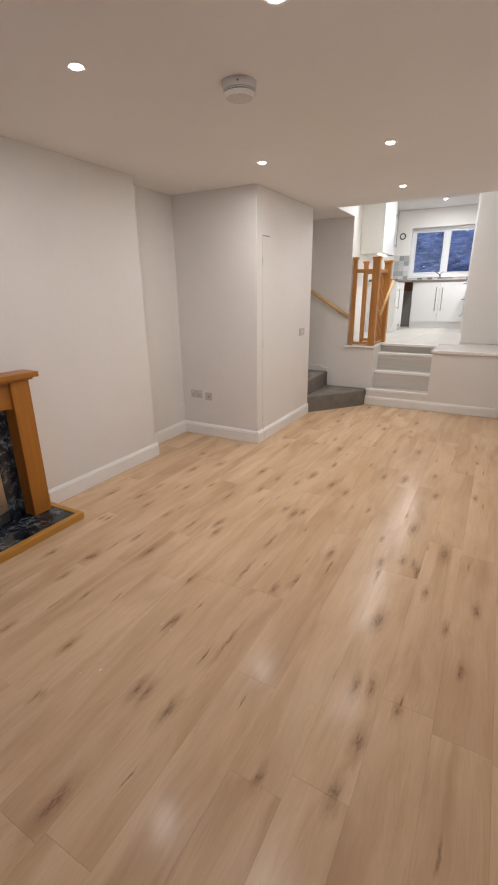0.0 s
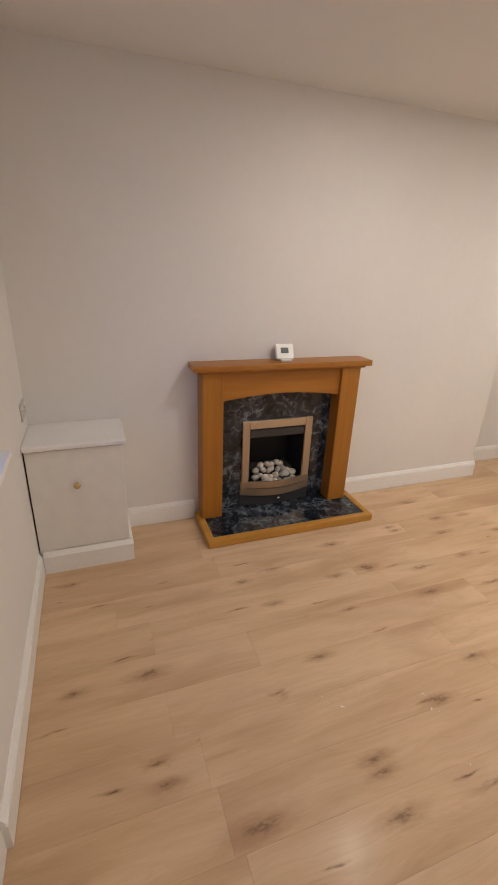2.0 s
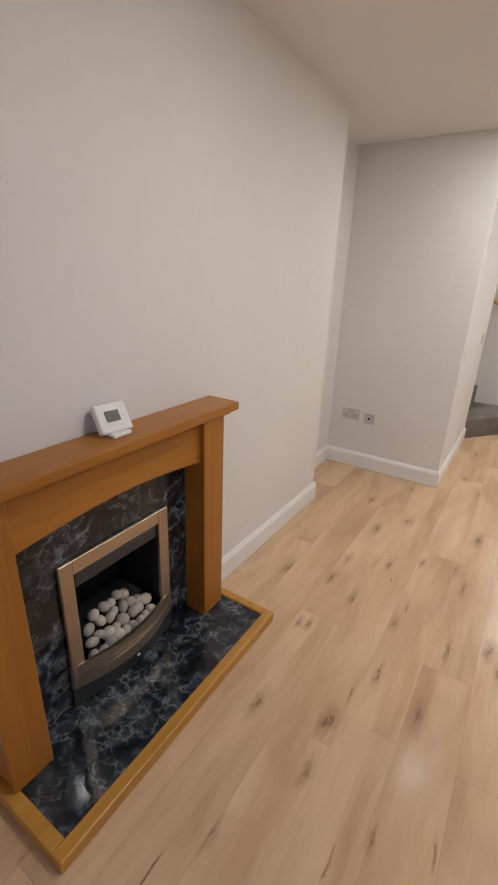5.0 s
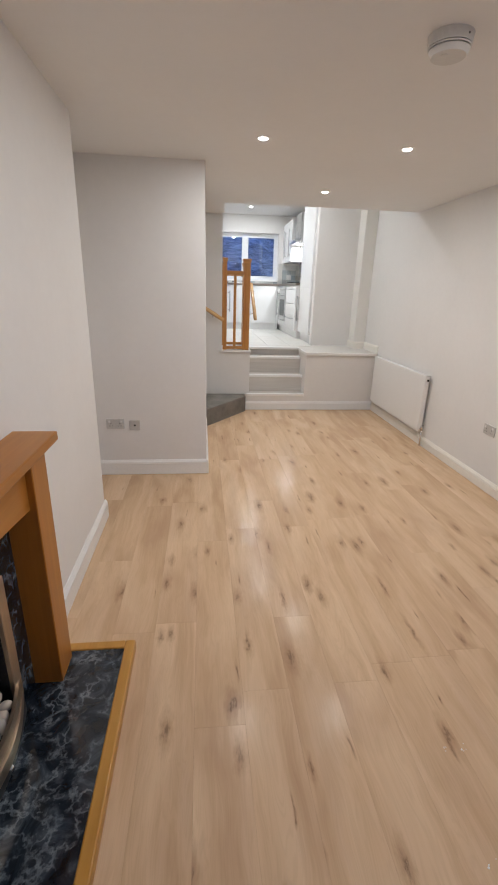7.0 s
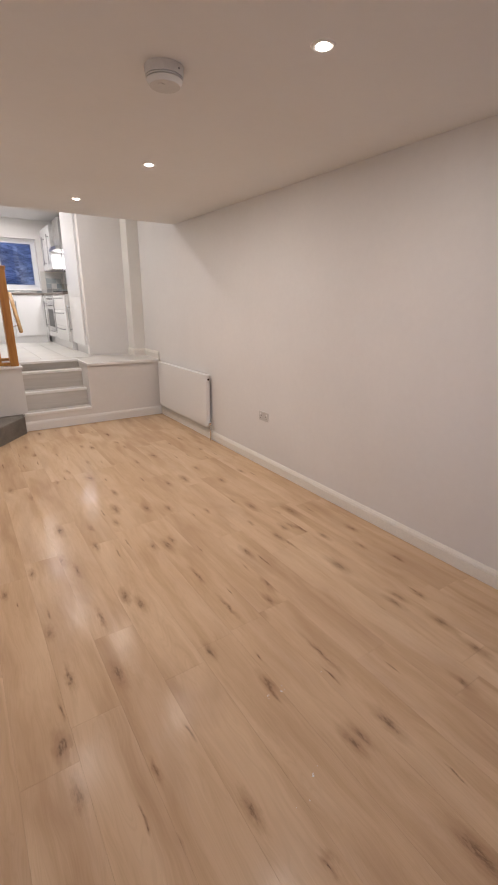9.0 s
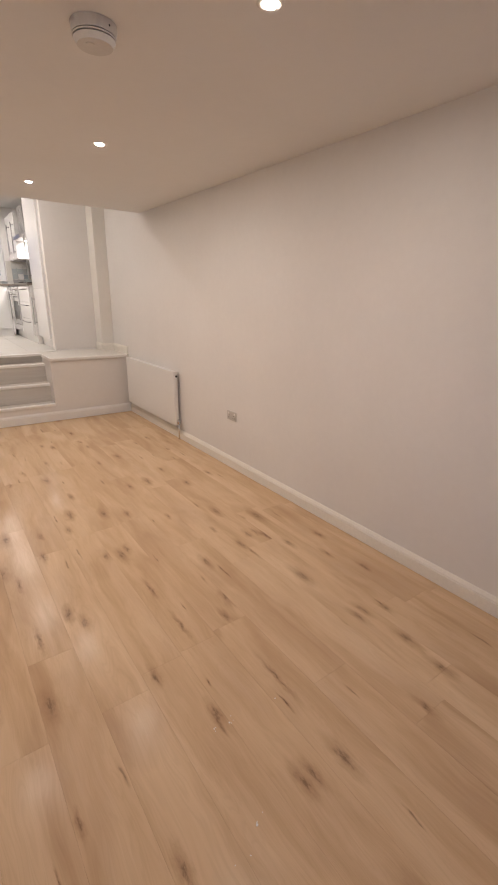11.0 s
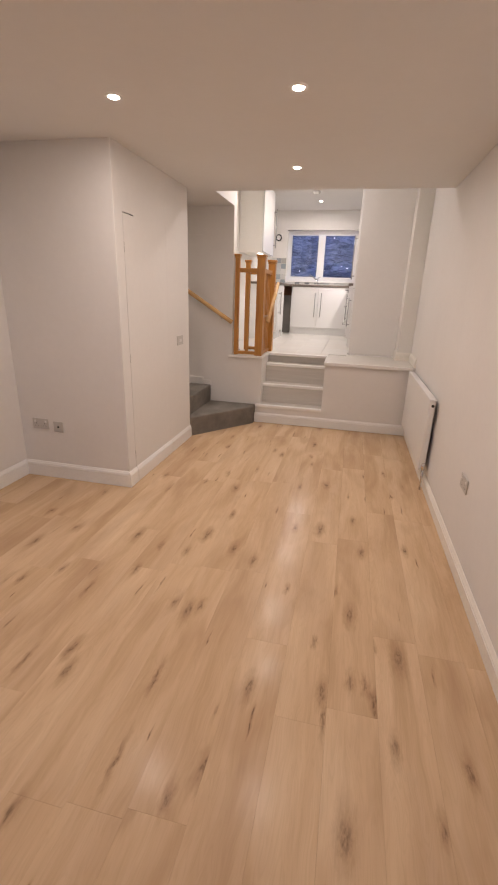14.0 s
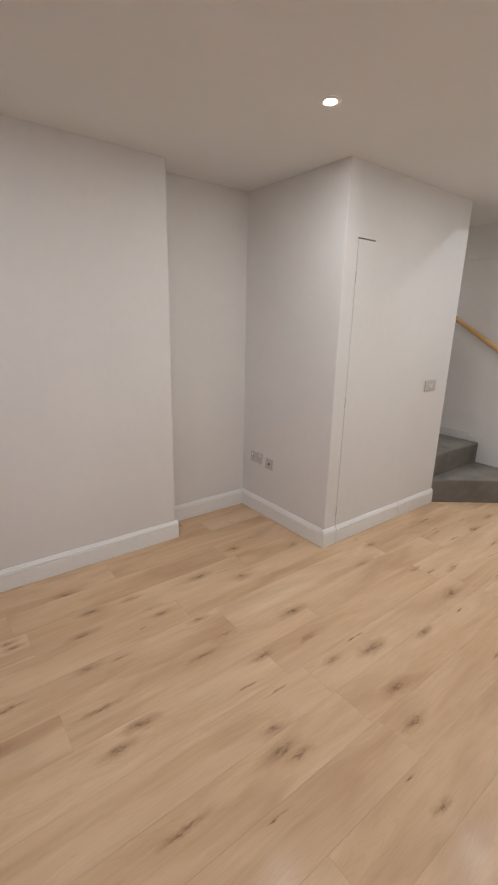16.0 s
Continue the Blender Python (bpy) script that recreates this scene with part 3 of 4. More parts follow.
def window(name, x0, x1, z0, z1, yg, face, mull, label):
    """A two-light casement; face is the way to the room along y."""
    w = thing(name, ((x0 + x1) / 2, yg, z0), label, "window", "", "structure")
    f = 0.062
    part("window_frame", boxes((x0, x1, yg - 0.03, yg + 0.03, z1 - f, z1), (x0, x1, yg - 0.03, yg + 0.03, z0, z0 + f),
                               (x0, x0 + f, yg - 0.03, yg + 0.03, z0 + f, z1 - f), (x1 - f, x1, yg - 0.03, yg + 0.03, z0 + f, z1 - f),
                               (mull - 0.045, mull + 0.045, yg - 0.03, yg + 0.03, z0 + f, z1 - f), bevel=0.004), UPVC, w)
    for a, b in ((x0 + f, mull - 0.045), (mull + 0.045, x1 - f)):
        part("casement", boxes((a, b, yg - 0.02 + face * 0.02, yg + 0.02 + face * 0.02, z1 - f - 0.022, z1 - f), (a, b, yg - 0.02 + face * 0.02, yg + 0.02 + face * 0.02, z0 + f, z0 + f + 0.022),
                               (a, a + 0.022, yg - 0.02 + face * 0.02, yg + 0.02 + face * 0.02, z0 + f, z1 - f), (b - 0.022, b, yg - 0.02 + face * 0.02, yg + 0.02 + face * 0.02, z0 + f, z1 - f), bevel=0.003), UPVC, w)
        p = part("pane", boxes((a + 0.01, b - 0.01, yg - 0.003, yg + 0.003, z0 + f + 0.01, z1 - f - 0.01)), GLASS, w)
        p.visible_shadow = False
    part("window_sill", boxes((x0 - (0.05 if face > 0 else 0), x1 + (0.05 if face > 0 else 0), min(yg, yg + face * 0.25) if face > 0 else yg - 0.18, max(yg, yg + face * 0.25) if face > 0 else yg, z0 - 0.025, z0 - 0.001), bevel=0.005, seg=2), TRIM, w)
    return w


window("window_1", KWIN[0], KWIN[1], KWIN[2], KWIN[3], KY + 0.16, -1, 1.625, "white plastic double casement kitchen window at dusk")
window("window_2", WIN[0], WIN[1], WIN[2], WIN[3], FY - 0.2, 1, 1.6, "white plastic front window at dusk")
setting("backdrop_stone_wall", boxes((-2.5, 5.5, 11.2, 11.6, -0.5, 4.6)), STONE, "rough rubble retaining wall behind the house at dusk", "garden wall")
setting("ground", boxes((-60, 60, KY + 0.28, 80, -0.2, 0.3), (-60, 60, -80, FY - 0.25, -0.4, -0.2)), GROUND, "dark concrete yard", "ground")

# ---------------------------------------------------------------- living room things

# cupboard door, flush with the wall
door = thing("cupboard_door", (PX, (DOOR[0] + DOOR[1]) / 2, 0), "off-white painted flush understairs cupboard door, closed", "door")
part("door_panel", boxes((PX - 0.045, PX - 0.0003, DOOR[0] + 0.006, 2.885, 0.006, DOOR[3] - 0.008), (PX - 0.045, PX - 0.0003, 2.885, DOOR[1], 0.006, DOOR[3])), WALL, door)
part("door_skirting", profile([(PX, 0.004), (PX + 0.018, 0.004), (PX + 0.018, 0.101), (PX + 0.013, 0.103), (PX + 0.017, 0.108), (PX + 0.010, 0.122), (PX + 0.004, 0.1325), (PX, 0.1325)], "y", DOOR[0] + 0.006, DOOR[1]), TRIM, door, "white skirting fixed across the door")

for z in (0.24, 1.02, 1.80):
    part("hinge", boxes((PX - 0.006, PX + 0.0022, DOOR[0] - 0.001, DOOR[0] + 0.007, z - 0.035, z + 0.035), bevel=0.001), PLATE, door, "small painted-over metal hinge")

# fireplace
fire = thing("fireplace", (BX, 0, 0), "oak fire surround with black marble back panel and hearth", "fireplace")
part("hearth_slab", boxes((BX, 0.352, -0.499, 0.553, 0.004, 0.046)), MARBLE, fire, "polished black marble hearth slab")
hb = boxes((0.352, 0.396, -0.543, 0.597, 0.002, 0.052), (BX + 0.026, 0.352, -0.543, -0.499, 0.002, 0.052), (BX + 0.026, 0.352, 0.553, 0.597, 0.002, 0.052), bevel=0.006, seg=2)
part("hearth_border", hb, HEARTH_OAK, fire, "oak trim around the hearth")
part("back_panel", profile([(-0.40, 0.048), (FIRE[0], 0.048), (FIRE[0], FIRE[3]), (FIRE[1], FIRE[3]), (FIRE[1], 0.048), (0.41, 0.048), (0.41, 0.87), (-0.40, 0.87)], "x", BX + 0.001, BX + 0.02), MARBLE, fire, "black marble back panel")
for a, b in ((-0.514, -0.386), (0.394, 0.526)):
    part("leg", boxes((BX + 0.001, 0.138, a, b, 0.047, 0.998), bevel=0.003), OAK_Z, fire)
arch = [(-0.386, 0.998)] + [(-0.386 + 0.78 * i / 16, 0.822 + 0.032 * math.sin(math.pi * i / 16)) for i in range(17)] + [(0.394, 0.998)]
part("header", profile(arch, "x", BX + 0.021, 0.114), OAK_Y, fire)
part("mantel_shelf", boxes((BX + 0.001, 0.172, -0.570, 0.584, 1.012, 1.047), bevel=0.005, seg=2), OAK_Y, fire)
part("cornice", boxes((BX + 0.001, 0.153, -0.536, 0.55, 0.998, 1.012), bevel=0.004), OAK_Y, fire)

gas = thing("gas_fire", (BX, 0.02, 0.05), "brushed champagne metal inset gas fire with pebbles", "fire")
fx = BX + 0.021
for a, b in ((-0.229, -0.178), (0.214, 0.266)):
    part("frame_side", boxes((fx, fx + 0.018, a, b, 0.15, 0.657), bevel=0.003), BRASS, gas)
part("frame_top", boxes((fx, fx + 0.0175, -0.178, 0.214, 0.602, 0.6565), bevel=0.002), BRASS_Y, gas)
part("firebox", boxes((BX - 0.235, BX - 0.225, -0.178, 0.218, 0.11, 0.60), (BX - 0.225, fx, -0.179, -0.171, 0.11, 0.60), (BX - 0.225, fx, 0.211, 0.219, 0.11, 0.60), (BX - 0.225, fx, -0.171, 0.211, 0.590, 0.599), (BX - 0.225, fx, -0.171, 0.211, 0.105, 0.118)), BLACK, gas, "soot-black firebox")
part("hood", boxes((BX - 0.02, fx + 0.004, -0.171, 0.211, 0.535, 0.59), bevel=0.004), DARKGREY, gas)


def bow(y0, y1, z0, z1, x0, depth, th):
    """A band bowed out from the wall."""
    outer = [(x0 + depth * math.sin(math.pi * i / 14), y0 + (y1 - y0) * i / 14) for i in range(15)]
    inner = [(x - th, y) for x, y in reversed(outer)]
    return prism(outer + inner, z0, z1)


part("fret_band", bow(-0.234, 0.271, 0.185, 0.232, fx + 0.012, 0.05, 0.012), BRASS_Y, gas, "bowed champagne metal fret")
part("fret_band", bow(-0.234, 0.271, 0.132, 0.180, fx + 0.012, 0.058, 0.012), BRASS_Y, gas, "bowed champagne metal fret")
part("ash_front", bow(-0.234, 0.271, 0.052, 0.128, fx + 0.012, 0.035, 0.012), DARKGREY, gas, "dark enamel ash pan cover")
kb = bmesh.new()
bmesh.ops.create_uvsphere(kb, u_segments=12, v_segments=8, radius=0.011, matrix=Matrix.Translation((fx + 0.056, 0.03, 0.098)))
part("control_knob", kb, CHROME, gas, "small chrome knob", True)
part("coal_tray", boxes((BX - 0.20, fx + 0.01, -0.150, 0.190, 0.12, 0.185)), BLACK, gas)
rng = random.Random(4)
for row in range(4):
    count = (9, 8, 7, 5)[row]
    wide = (0.33, 0.30, 0.26, 0.19)[row]
    for k in range(count):
        y = 0.02 + wide * ((k + 0.5) / count - 0.5) + rng.uniform(-0.010, 0.010)
        x = BX + 0.030 - row * 0.030 + rng.uniform(-0.010, 0.010)
        z = 0.204 + row * 0.030 + rng.uniform(-0.009, 0.009)
        pb = bmesh.new()
        s = rng.uniform(0.021, 0.027)
        m = Matrix.Translation((x, y, z)) @ Euler((rng.uniform(-0.9, 0.9), rng.uniform(-0.9, 0.9), rng.uniform(0, 3))).to_matrix().to_4x4() @ Matrix.Diagonal((s * rng.uniform(0.9, 1.1), s * rng.uniform(0.85, 1.15), s * rng.uniform(0.66, 0.85), 1))
        bmesh.ops.create_icosphere(pb, subdivisions=2, radius=1, matrix=m)
        part("pebble", pb, PEBBLE, gas, "", True)
part("pebble_bed", boxes((BX - 0.17, BX + 0.01, -0.135, 0.175, 0.18, 0.20), (BX - 0.17, BX - 0.04, -0.13, 0.17, 0.20, 0.27)), DARKGREY, gas)

# thermostat on the mantel
th = thing("room_thermostat", (0.085, 0.0, 1.048), "small white room thermostat with a grey display on the mantel shelf", "thermostat")
lean = Matrix.Translation((0.092, 0.010, 1.055)) @ Euler((0, radians(-33), radians(-8))).to_matrix().to_4x4()
bm = boxes((-0.014, 0.014, -0.056, 0.056, 0.0, 0.097), bevel=0.006, seg=2)
bm.transform(lean)
part("case", bm, PLASTIC, th)
bm = boxes((0.0142, 0.0165, -0.026, 0.022, 0.034, 0.070), bevel=0.0008)
bm.transform(lean)
part("display", bm, LCD, th)
bm = boxes((0.0142, 0.016, 0.033, 0.040, 0.045, 0.052))
bm.transform(lean)
part("button", bm, PLASTIC, th)
part("stand", boxes((0.065, 0.122, -0.025, 0.047, 1.0475, 1.060), bevel=0.003), PLASTIC, th)

# boxed-in meter cupboard
mc = thing("meter_cupboard", (0.2, -1.2, 0), "white painted boxed-in meter cupboard with a round knob", "cupboard")
part("carcass", boxes((BX, 0.325, FY + 0.001, -0.985, 0, 0.708)), BOX_PAINT, mc)
part("cupboard_door", boxes((0.3255, 0.341, FY + 0.008, -0.987, 0.132, 0.702), bevel=0.002), BOX_PAINT, mc)
part("top_board", boxes((BX, 0.362, FY + 0.001, -0.968, 0.709, 0.735), bevel=0.006, seg=2), TRIM, mc)
part("plinth_skirting", profile([(0.3255, 0), (0.36, 0), (0.36, 0.104), (0.355, 0.11), (0.347, 0.122), (0.343, 0.128), (0.3255, 0.128)], "y", FY + 0.02, -0.966), TRIM, mc)
part("side_skirting", profile([(-0.985, 0), (-0.966, 0), (-0.966, 0.104), (-0.970, 0.11), (-0.978, 0.122), (-0.985, 0.128)], "x", BX, 0.3255), TRIM, mc)
kb = bmesh.new()
rod(kb, (0.341, -1.22, 0.508), (0.356, -1.22, 0.508), 0.008)
bmesh.ops.create_uvsphere(kb, u_segments=14, v_segments=10, radius=0.017, matrix=Matrix.Translation((0.366, -1.22, 0.508)) @ Matrix.Diagonal((0.7, 1, 1, 1)))
part("knob", kb, RAIL_WOOD, mc, "pale wooden knob", True)
# near-black strip painted in for the shade between door and wall
part("edge_gap_shade", boxes((0.3256, 0.330, FY + 0.0015, FY + 0.0065, 0.132, 0.70)), GAP, mc)


def plate(name, c, axis, face, w, h, kind, label, category):
    """A flat wall plate on a wall across axis, facing face."""
    o = thing(name, c, label, category, "wall plates")

    def slab(u0, u1, v0, v1, d0, d1, bevel=0.0):
        if axis == "x":
            return boxes((c[0] + face * d0, c[0] + face * d1, c[1] + u0, c[1] + u1, c[2] + v0, c[2] + v1), bevel=bevel)
        return boxes((c[0] + u0, c[0] + u1, c[1] + face * d0, c[1] + face * d1, c[2] + v0, c[2] + v1), bevel=bevel)

    part("faceplate", slab(-w / 2, w / 2, -h / 2, h / 2, 0.0005, 0.008, 0.002), PLATE, o)
    if kind == "double":
        for s in (-1, 1):
            u = s * 0.036
            part("rocker", slab(u - 0.008 + s * 0.012, u + 0.008 + s * 0.012, 0.012, 0.03, 0.008, 0.011, 0.001), PLASTIC, o)
            part("pin_slot", slab(u - 0.003, u + 0.003, -0.002, 0.008, 0.0075, 0.0084), GAP, o)
            part("pin_slot", slab(u - 0.014, u - 0.007, -0.02, -0.016, 0.0075, 0.0084), GAP, o)
            part("pin_slot", slab(u + 0.007, u + 0.014, -0.02, -0.016, 0.0075, 0.0084), GAP, o)
    elif kind == "switch":
        for u in (-0.014, 0.014):
            part("rocker", slab(u - 0.008, u + 0.008, -0.014, 0.014, 0.008, 0.012, 0.001), PLASTIC, o)
    else:
        part("socket_hole", slab(-0.008, 0.008, -0.008, 0.008, 0.0075, 0.0086), GAP, o)
    return o


plate("double_socket", (-0.03, PY, 0.462), "y", -1, 0.146, 0.086, "double", "satin metal double socket above the skirting", "socket")
plate("aerial_socket", (0.13, PY, 0.448), "y", -1, 0.086, 0.086, "single", "satin metal single aerial socket", "socket")
plate("double_socket", (RX, 2.235, 0.508), "x", -1, 0.146, 0.086, "double", "satin metal double socket on the long wall", "socket")
plate("light_switch", (PX, 3.73, 1.065), "x", 1, 0.146, 0.086, "switch", "satin metal light switch beside the stairs", "switch")
plate("double_socket", (0.12, FY, 0.85), "y", 1, 0.146, 0.086, "double", "satin metal double socket over the meter cupboard", "socket")

# radiator
rad = thing("radiator", (3.06, 4.0, 0.17), "white flat-fronted panel radiator on the long wall", "radiator")
ry0, ry1, rz0, rz1 = 3.27, 4.70, 0.165, 0.77
bm = boxes((3.020, 3.034, ry0 + 0.01, ry1 - 0.01, rz0, rz1), bevel=0.006, seg=2)
part("front_panel", bm, PLASTIC, rad)
part("rear_panel", boxes((3.048, 3.072, ry0 + 0.02, ry1 - 0.02, rz0, rz1 - 0.01), bevel=0.004), PLASTIC, rad)
fins = bmesh.new()
for k in range(40):
    y = ry0 + 0.05 + (ry1 - ry0 - 0.1) * k / 39
    box(fins, 3.036, 3.060, y, y + 0.002, rz0 + 0.03, rz1 - 0.03)
part("fins", fins, PLASTIC, rad)
part("top_grille", boxes((3.030, 3.074, ry0, ry1, rz1 - 0.012, rz1), bevel=0.003), PLASTIC, rad)
for y in (ry0, ry1 - 0.01):
    part("end_cover", boxes((3.026, 3.066, y, y + 0.01, rz0 + 0.01, rz1), bevel=0.004), PLASTIC, rad)
bm = bmesh.new()
rod(bm, (3.048, ry0 - 0.045, rz0 + 0.03), (3.048, ry0 + 0.01, rz0 + 0.03), 0.011)
rod(bm, (3.048, ry0 - 0.035, rz0 - 0.155), (3.048, ry0 - 0.035, rz0 + 0.06), 0.0085)
rod(bm, (3.048, ry0 - 0.035, rz0 + 0.03), (3.048, ry0 - 0.035, rz0 + 0.075), 0.016)
part("valve", bm, CHROME, rad, "chrome lockshield valve and pipe", True)
bm = bmesh.new()
rod(bm, (3.048, ry0 - 0.004, rz1 - 0.05), (3.048, ry0 + 0.004, rz1 - 0.05), 0.012)
part("air_vent", bm, GAP, rad)
for y in (3.6, 4.4):
    part("bracket", boxes((3.072, RX, y, y + 0.03, rz0 + 0.05, rz1 - 0.05)), PLASTIC, rad)

# smoke alarm
sa = thing("smoke_alarm", (1.595, 0.848, CEIL), "round white smoke alarm on the ceiling", "smoke alarm")
AX, AY = 1.59, 0.845
part("base", disc(bmesh.new(), AX, AY, CEIL - 0.034, CEIL - 0.001, 0.074, 0.078), ALARM, sa)
part("slot_ring", disc(bmesh.new(), AX, AY, CEIL - 0.037, CEIL - 0.034, 0.066, 0.066), GAP, sa)
part("vent_ring", disc(bmesh.new(), AX, AY, CEIL - 0.041, CEIL - 0.037, 0.0725, 0.0735), ALARM, sa)
part("slot_ring", disc(bmesh.new(), AX, AY, CEIL - 0.0445, CEIL - 0.041, 0.064, 0.064), GAP, sa)
part("cover", disc(bmesh.new(), AX, AY, CEIL - 0.062, CEIL - 0.0445, 0.060, 0.071), ALARM, sa)
part("test_button", disc(bmesh.new(), AX - 0.02, AY - 0.01, CEIL - 0.064, CEIL - 0.062, 0.014, 0.015), ALARM, sa)
part("indicator", rod(bmesh.new(), (AX + 0.030, AY - 0.068, CEIL - 0.018), (AX + 0.031, AY - 0.0705, CEIL - 0.018), 0.0035, 10), DARKGREY, sa)


def downlight(name, x, y, z, label, group):
    d = thing(name, (x, y, z), label, "downlight", group)
    ring = bmesh.new()
    k = 36
    prof = [(0.026, -0.001), (0.030, -0.004), (0.040, -0.005), (0.045, -0.001)]
    vs = [[ring.verts.new((x + r * math.cos(2 * math.pi * i / k), y + r * math.sin(2 * math.pi * i / k), z + h)) for r, h in prof] for i in range(k)]
    for i in range(k):
        for j in range(3):
            ring.faces.new((vs[i][j], vs[(i + 1) % k][j], vs[(i + 1) % k][j + 1], vs[i][j + 1]))
    bmesh.ops.recalc_face_normals(ring, faces=ring.faces[:])
    part("bezel", ring, PLASTIC, d, "white bezel", True)
    dome = bmesh.new()
    bmesh.ops.create_uvsphere(dome, u_segments=24, v_segments=10, radius=1, matrix=Matrix.Translation((x, y, z - 0.002)) @ Matrix.Diagonal((0.0255, 0.0255, 0.009, 1)))
    part("bulb", dome, LAMP_GLOW, d, "glowing lamp face", True)
    return d


for x, y in DOWNLIGHTS:
    downlight("downlight", x, y, CEIL, "lit round recessed downlight with a white bezel", "living room downlights")
# only the first kitchen fitting is known; the other two go with the added lamps
for x, y in KITCHEN_LIGHTS:
    downlight("downlight", x, y, KC, "lit round recessed kitchen downlight, known or added out of view", "kitchen downlights")

# dried paint chips on the floor
chips = bmesh.new()
rng = random.Random(9)
for cx, cy, count, spread in ((1.65, 0.035, 4, 0.02), (1.575, 0.037, 3, 0.012), (1.535, -0.30, 3, 0.02), (1.43, -0.35, 2, 0.03), (1.84, 0.02, 1, 0.01)):
    for _ in range(count):
        x, y, r = cx + rng.uniform(-spread, spread), cy + rng.uniform(-spread, spread), rng.uniform(0.002, 0.0055)
        m = Matrix.Translation((x, y, 0.0012)) @ Euler((0, 0, rng.uniform(0, 3))).to_matrix().to_4x4() @ Matrix.Diagonal((r, r * rng.uniform(0.4, 0.9), 0.0012, 1))
        bmesh.ops.create_icosphere(chips, subdivisions=1, radius=1, matrix=m)
tagged(new("paint_chips", mesh_of(chips, "paint_chips", PLASTIC)), "tiny white dried paint chips scattered on the floor", "debris", kind="stuff")

# ---------------------------------------------------------------- balustrade and rails

bal = thing("balustrade", (1.28, 4.93, KF), "varnished pine balustrade with square newel posts beside the kitchen steps", "balustrade")


def newel(x, y, w, top, name="newel_post"):
    z0 = KF + 0.003
    o = part(name, boxes((x - w / 2, x + w / 2, y - w / 2, y + w / 2, z0, top - 0.045), bevel=0.004), PINE_Z, bal)
    part("cap", boxes((x - w / 2 - 0.012, x + w / 2 + 0.012, y - w / 2 - 0.012, y + w / 2 + 0.012, top - 0.022, top), (x - w / 2 - 0.005, x + w / 2 + 0.005, y - w / 2 - 0.005, y + w / 2 + 0.005, top - 0.045, top - 0.022), bevel=0.004), PINE_X, o)
    return o


newel(1.280, 4.925, 0.088, 1.935)
newel(1.000, 4.915, 0.050, 1.94, "half_newel")
newel(1.315, 5.425, 0.088, 1.915)
newel(1.005, 5.43, 0.056, 1.912, "half_newel")


def bay(x0, y0, x1, y1, count):
    along_x = abs(x1 - x0) > abs(y1 - y0)
    wood_m = PINE_X if along_x else PINE_Y

    def bar(z0, z1, w):
        if along_x:
            return boxes((x0, x1, y0 - w / 2, y0 + w / 2, z0, z1), bevel=0.004)
        return boxes((x0 - w / 2, x0 + w / 2, y0, y1, z0, z1), bevel=0.004)

    part("top_rail", bar(1.745, 1.79, 0.058), wood_m, bal)
    part("bottom_rail", bar(KF + 0.012, KF + 0.047, 0.05), wood_m, bal)
    for i in range(count):
        f = (i + 1) / (count + 1)
        x, y = x0 + (x1 - x0) * f, y0 + (y1 - y0) * f
        part("baluster", boxes((x - 0.017, x + 0.017, y - 0.017, y + 0.017, KF + 0.047, 1.745), bevel=0.002), PINE_Z, bal)


bay(1.025, 4.92, 1.236, 4.92, 1)
bay(1.297, 4.97, 1.297, 5.381, 4)
bay(1.03, 5.43, 1.271, 5.43, 0)

hr = thing("kitchen_handrail", (1.39, 5.1, 1.4), "pale pine round handrail sloping beside the kitchen steps", "handrail")
part("rail", rod(bmesh.new(), (1.395, 4.83, 1.21), (1.395, 5.44, 1.645), 0.022, 18), RAIL_WOOD, hr, "", True)
part("bracket", rod(bmesh.new(), (1.324, 4.93, 1.262), (1.385, 4.93, 1.278), 0.007), CHROME, hr)
part("bracket", rod(bmesh.new(), (1.35, 5.40, 1.60), (1.39, 5.40, 1.61), 0.007), CHROME, hr)

sr = thing("stair_handrail", (0.5, 4.77, 1.4), "pale pine round handrail on the stairwell wall", "handrail")
slope = 0.61
part("rail", rod(bmesh.new(), (0.978, 4.772, 1.19), (-1.3, 4.772, 1.19 + slope * 2.278), 0.024, 18), RAIL_WOOD, sr, "", True)
for x in (0.84, -0.1, -1.0):
    z = 1.19 + slope * (0.978 - x)
    bm = bmesh.new()
    rod(bm, (x, 4.772, z - 0.02), (x, 4.80, z - 0.05), 0.006)
    rod(bm, (x, 4.80, z - 0.05), (x, WY + (0 if x > 0.6 else 0.05), z - 0.05), 0.006)
    part("bracket", bm, CHROME, sr)

# ---------------------------------------------------------------- kitchen


def bar_handle(parent, a, b, off, r=0.008):
    """A steel bar handle from a to b standing off by the vector off."""
    a, b, off = Vector(a), Vector(b), Vector(off)
    bm = bmesh.new()
    rod(bm, a + off, b + off, r, 10)
    d = (b - a) * 0.08
    rod(bm, a + d, a + d + off, r * 0.8, 8)
    rod(bm, b - d, b - d + off, r * 0.8, 8)
    return part("handle", bm, HANDLE, parent, "brushed steel bar handle", True)


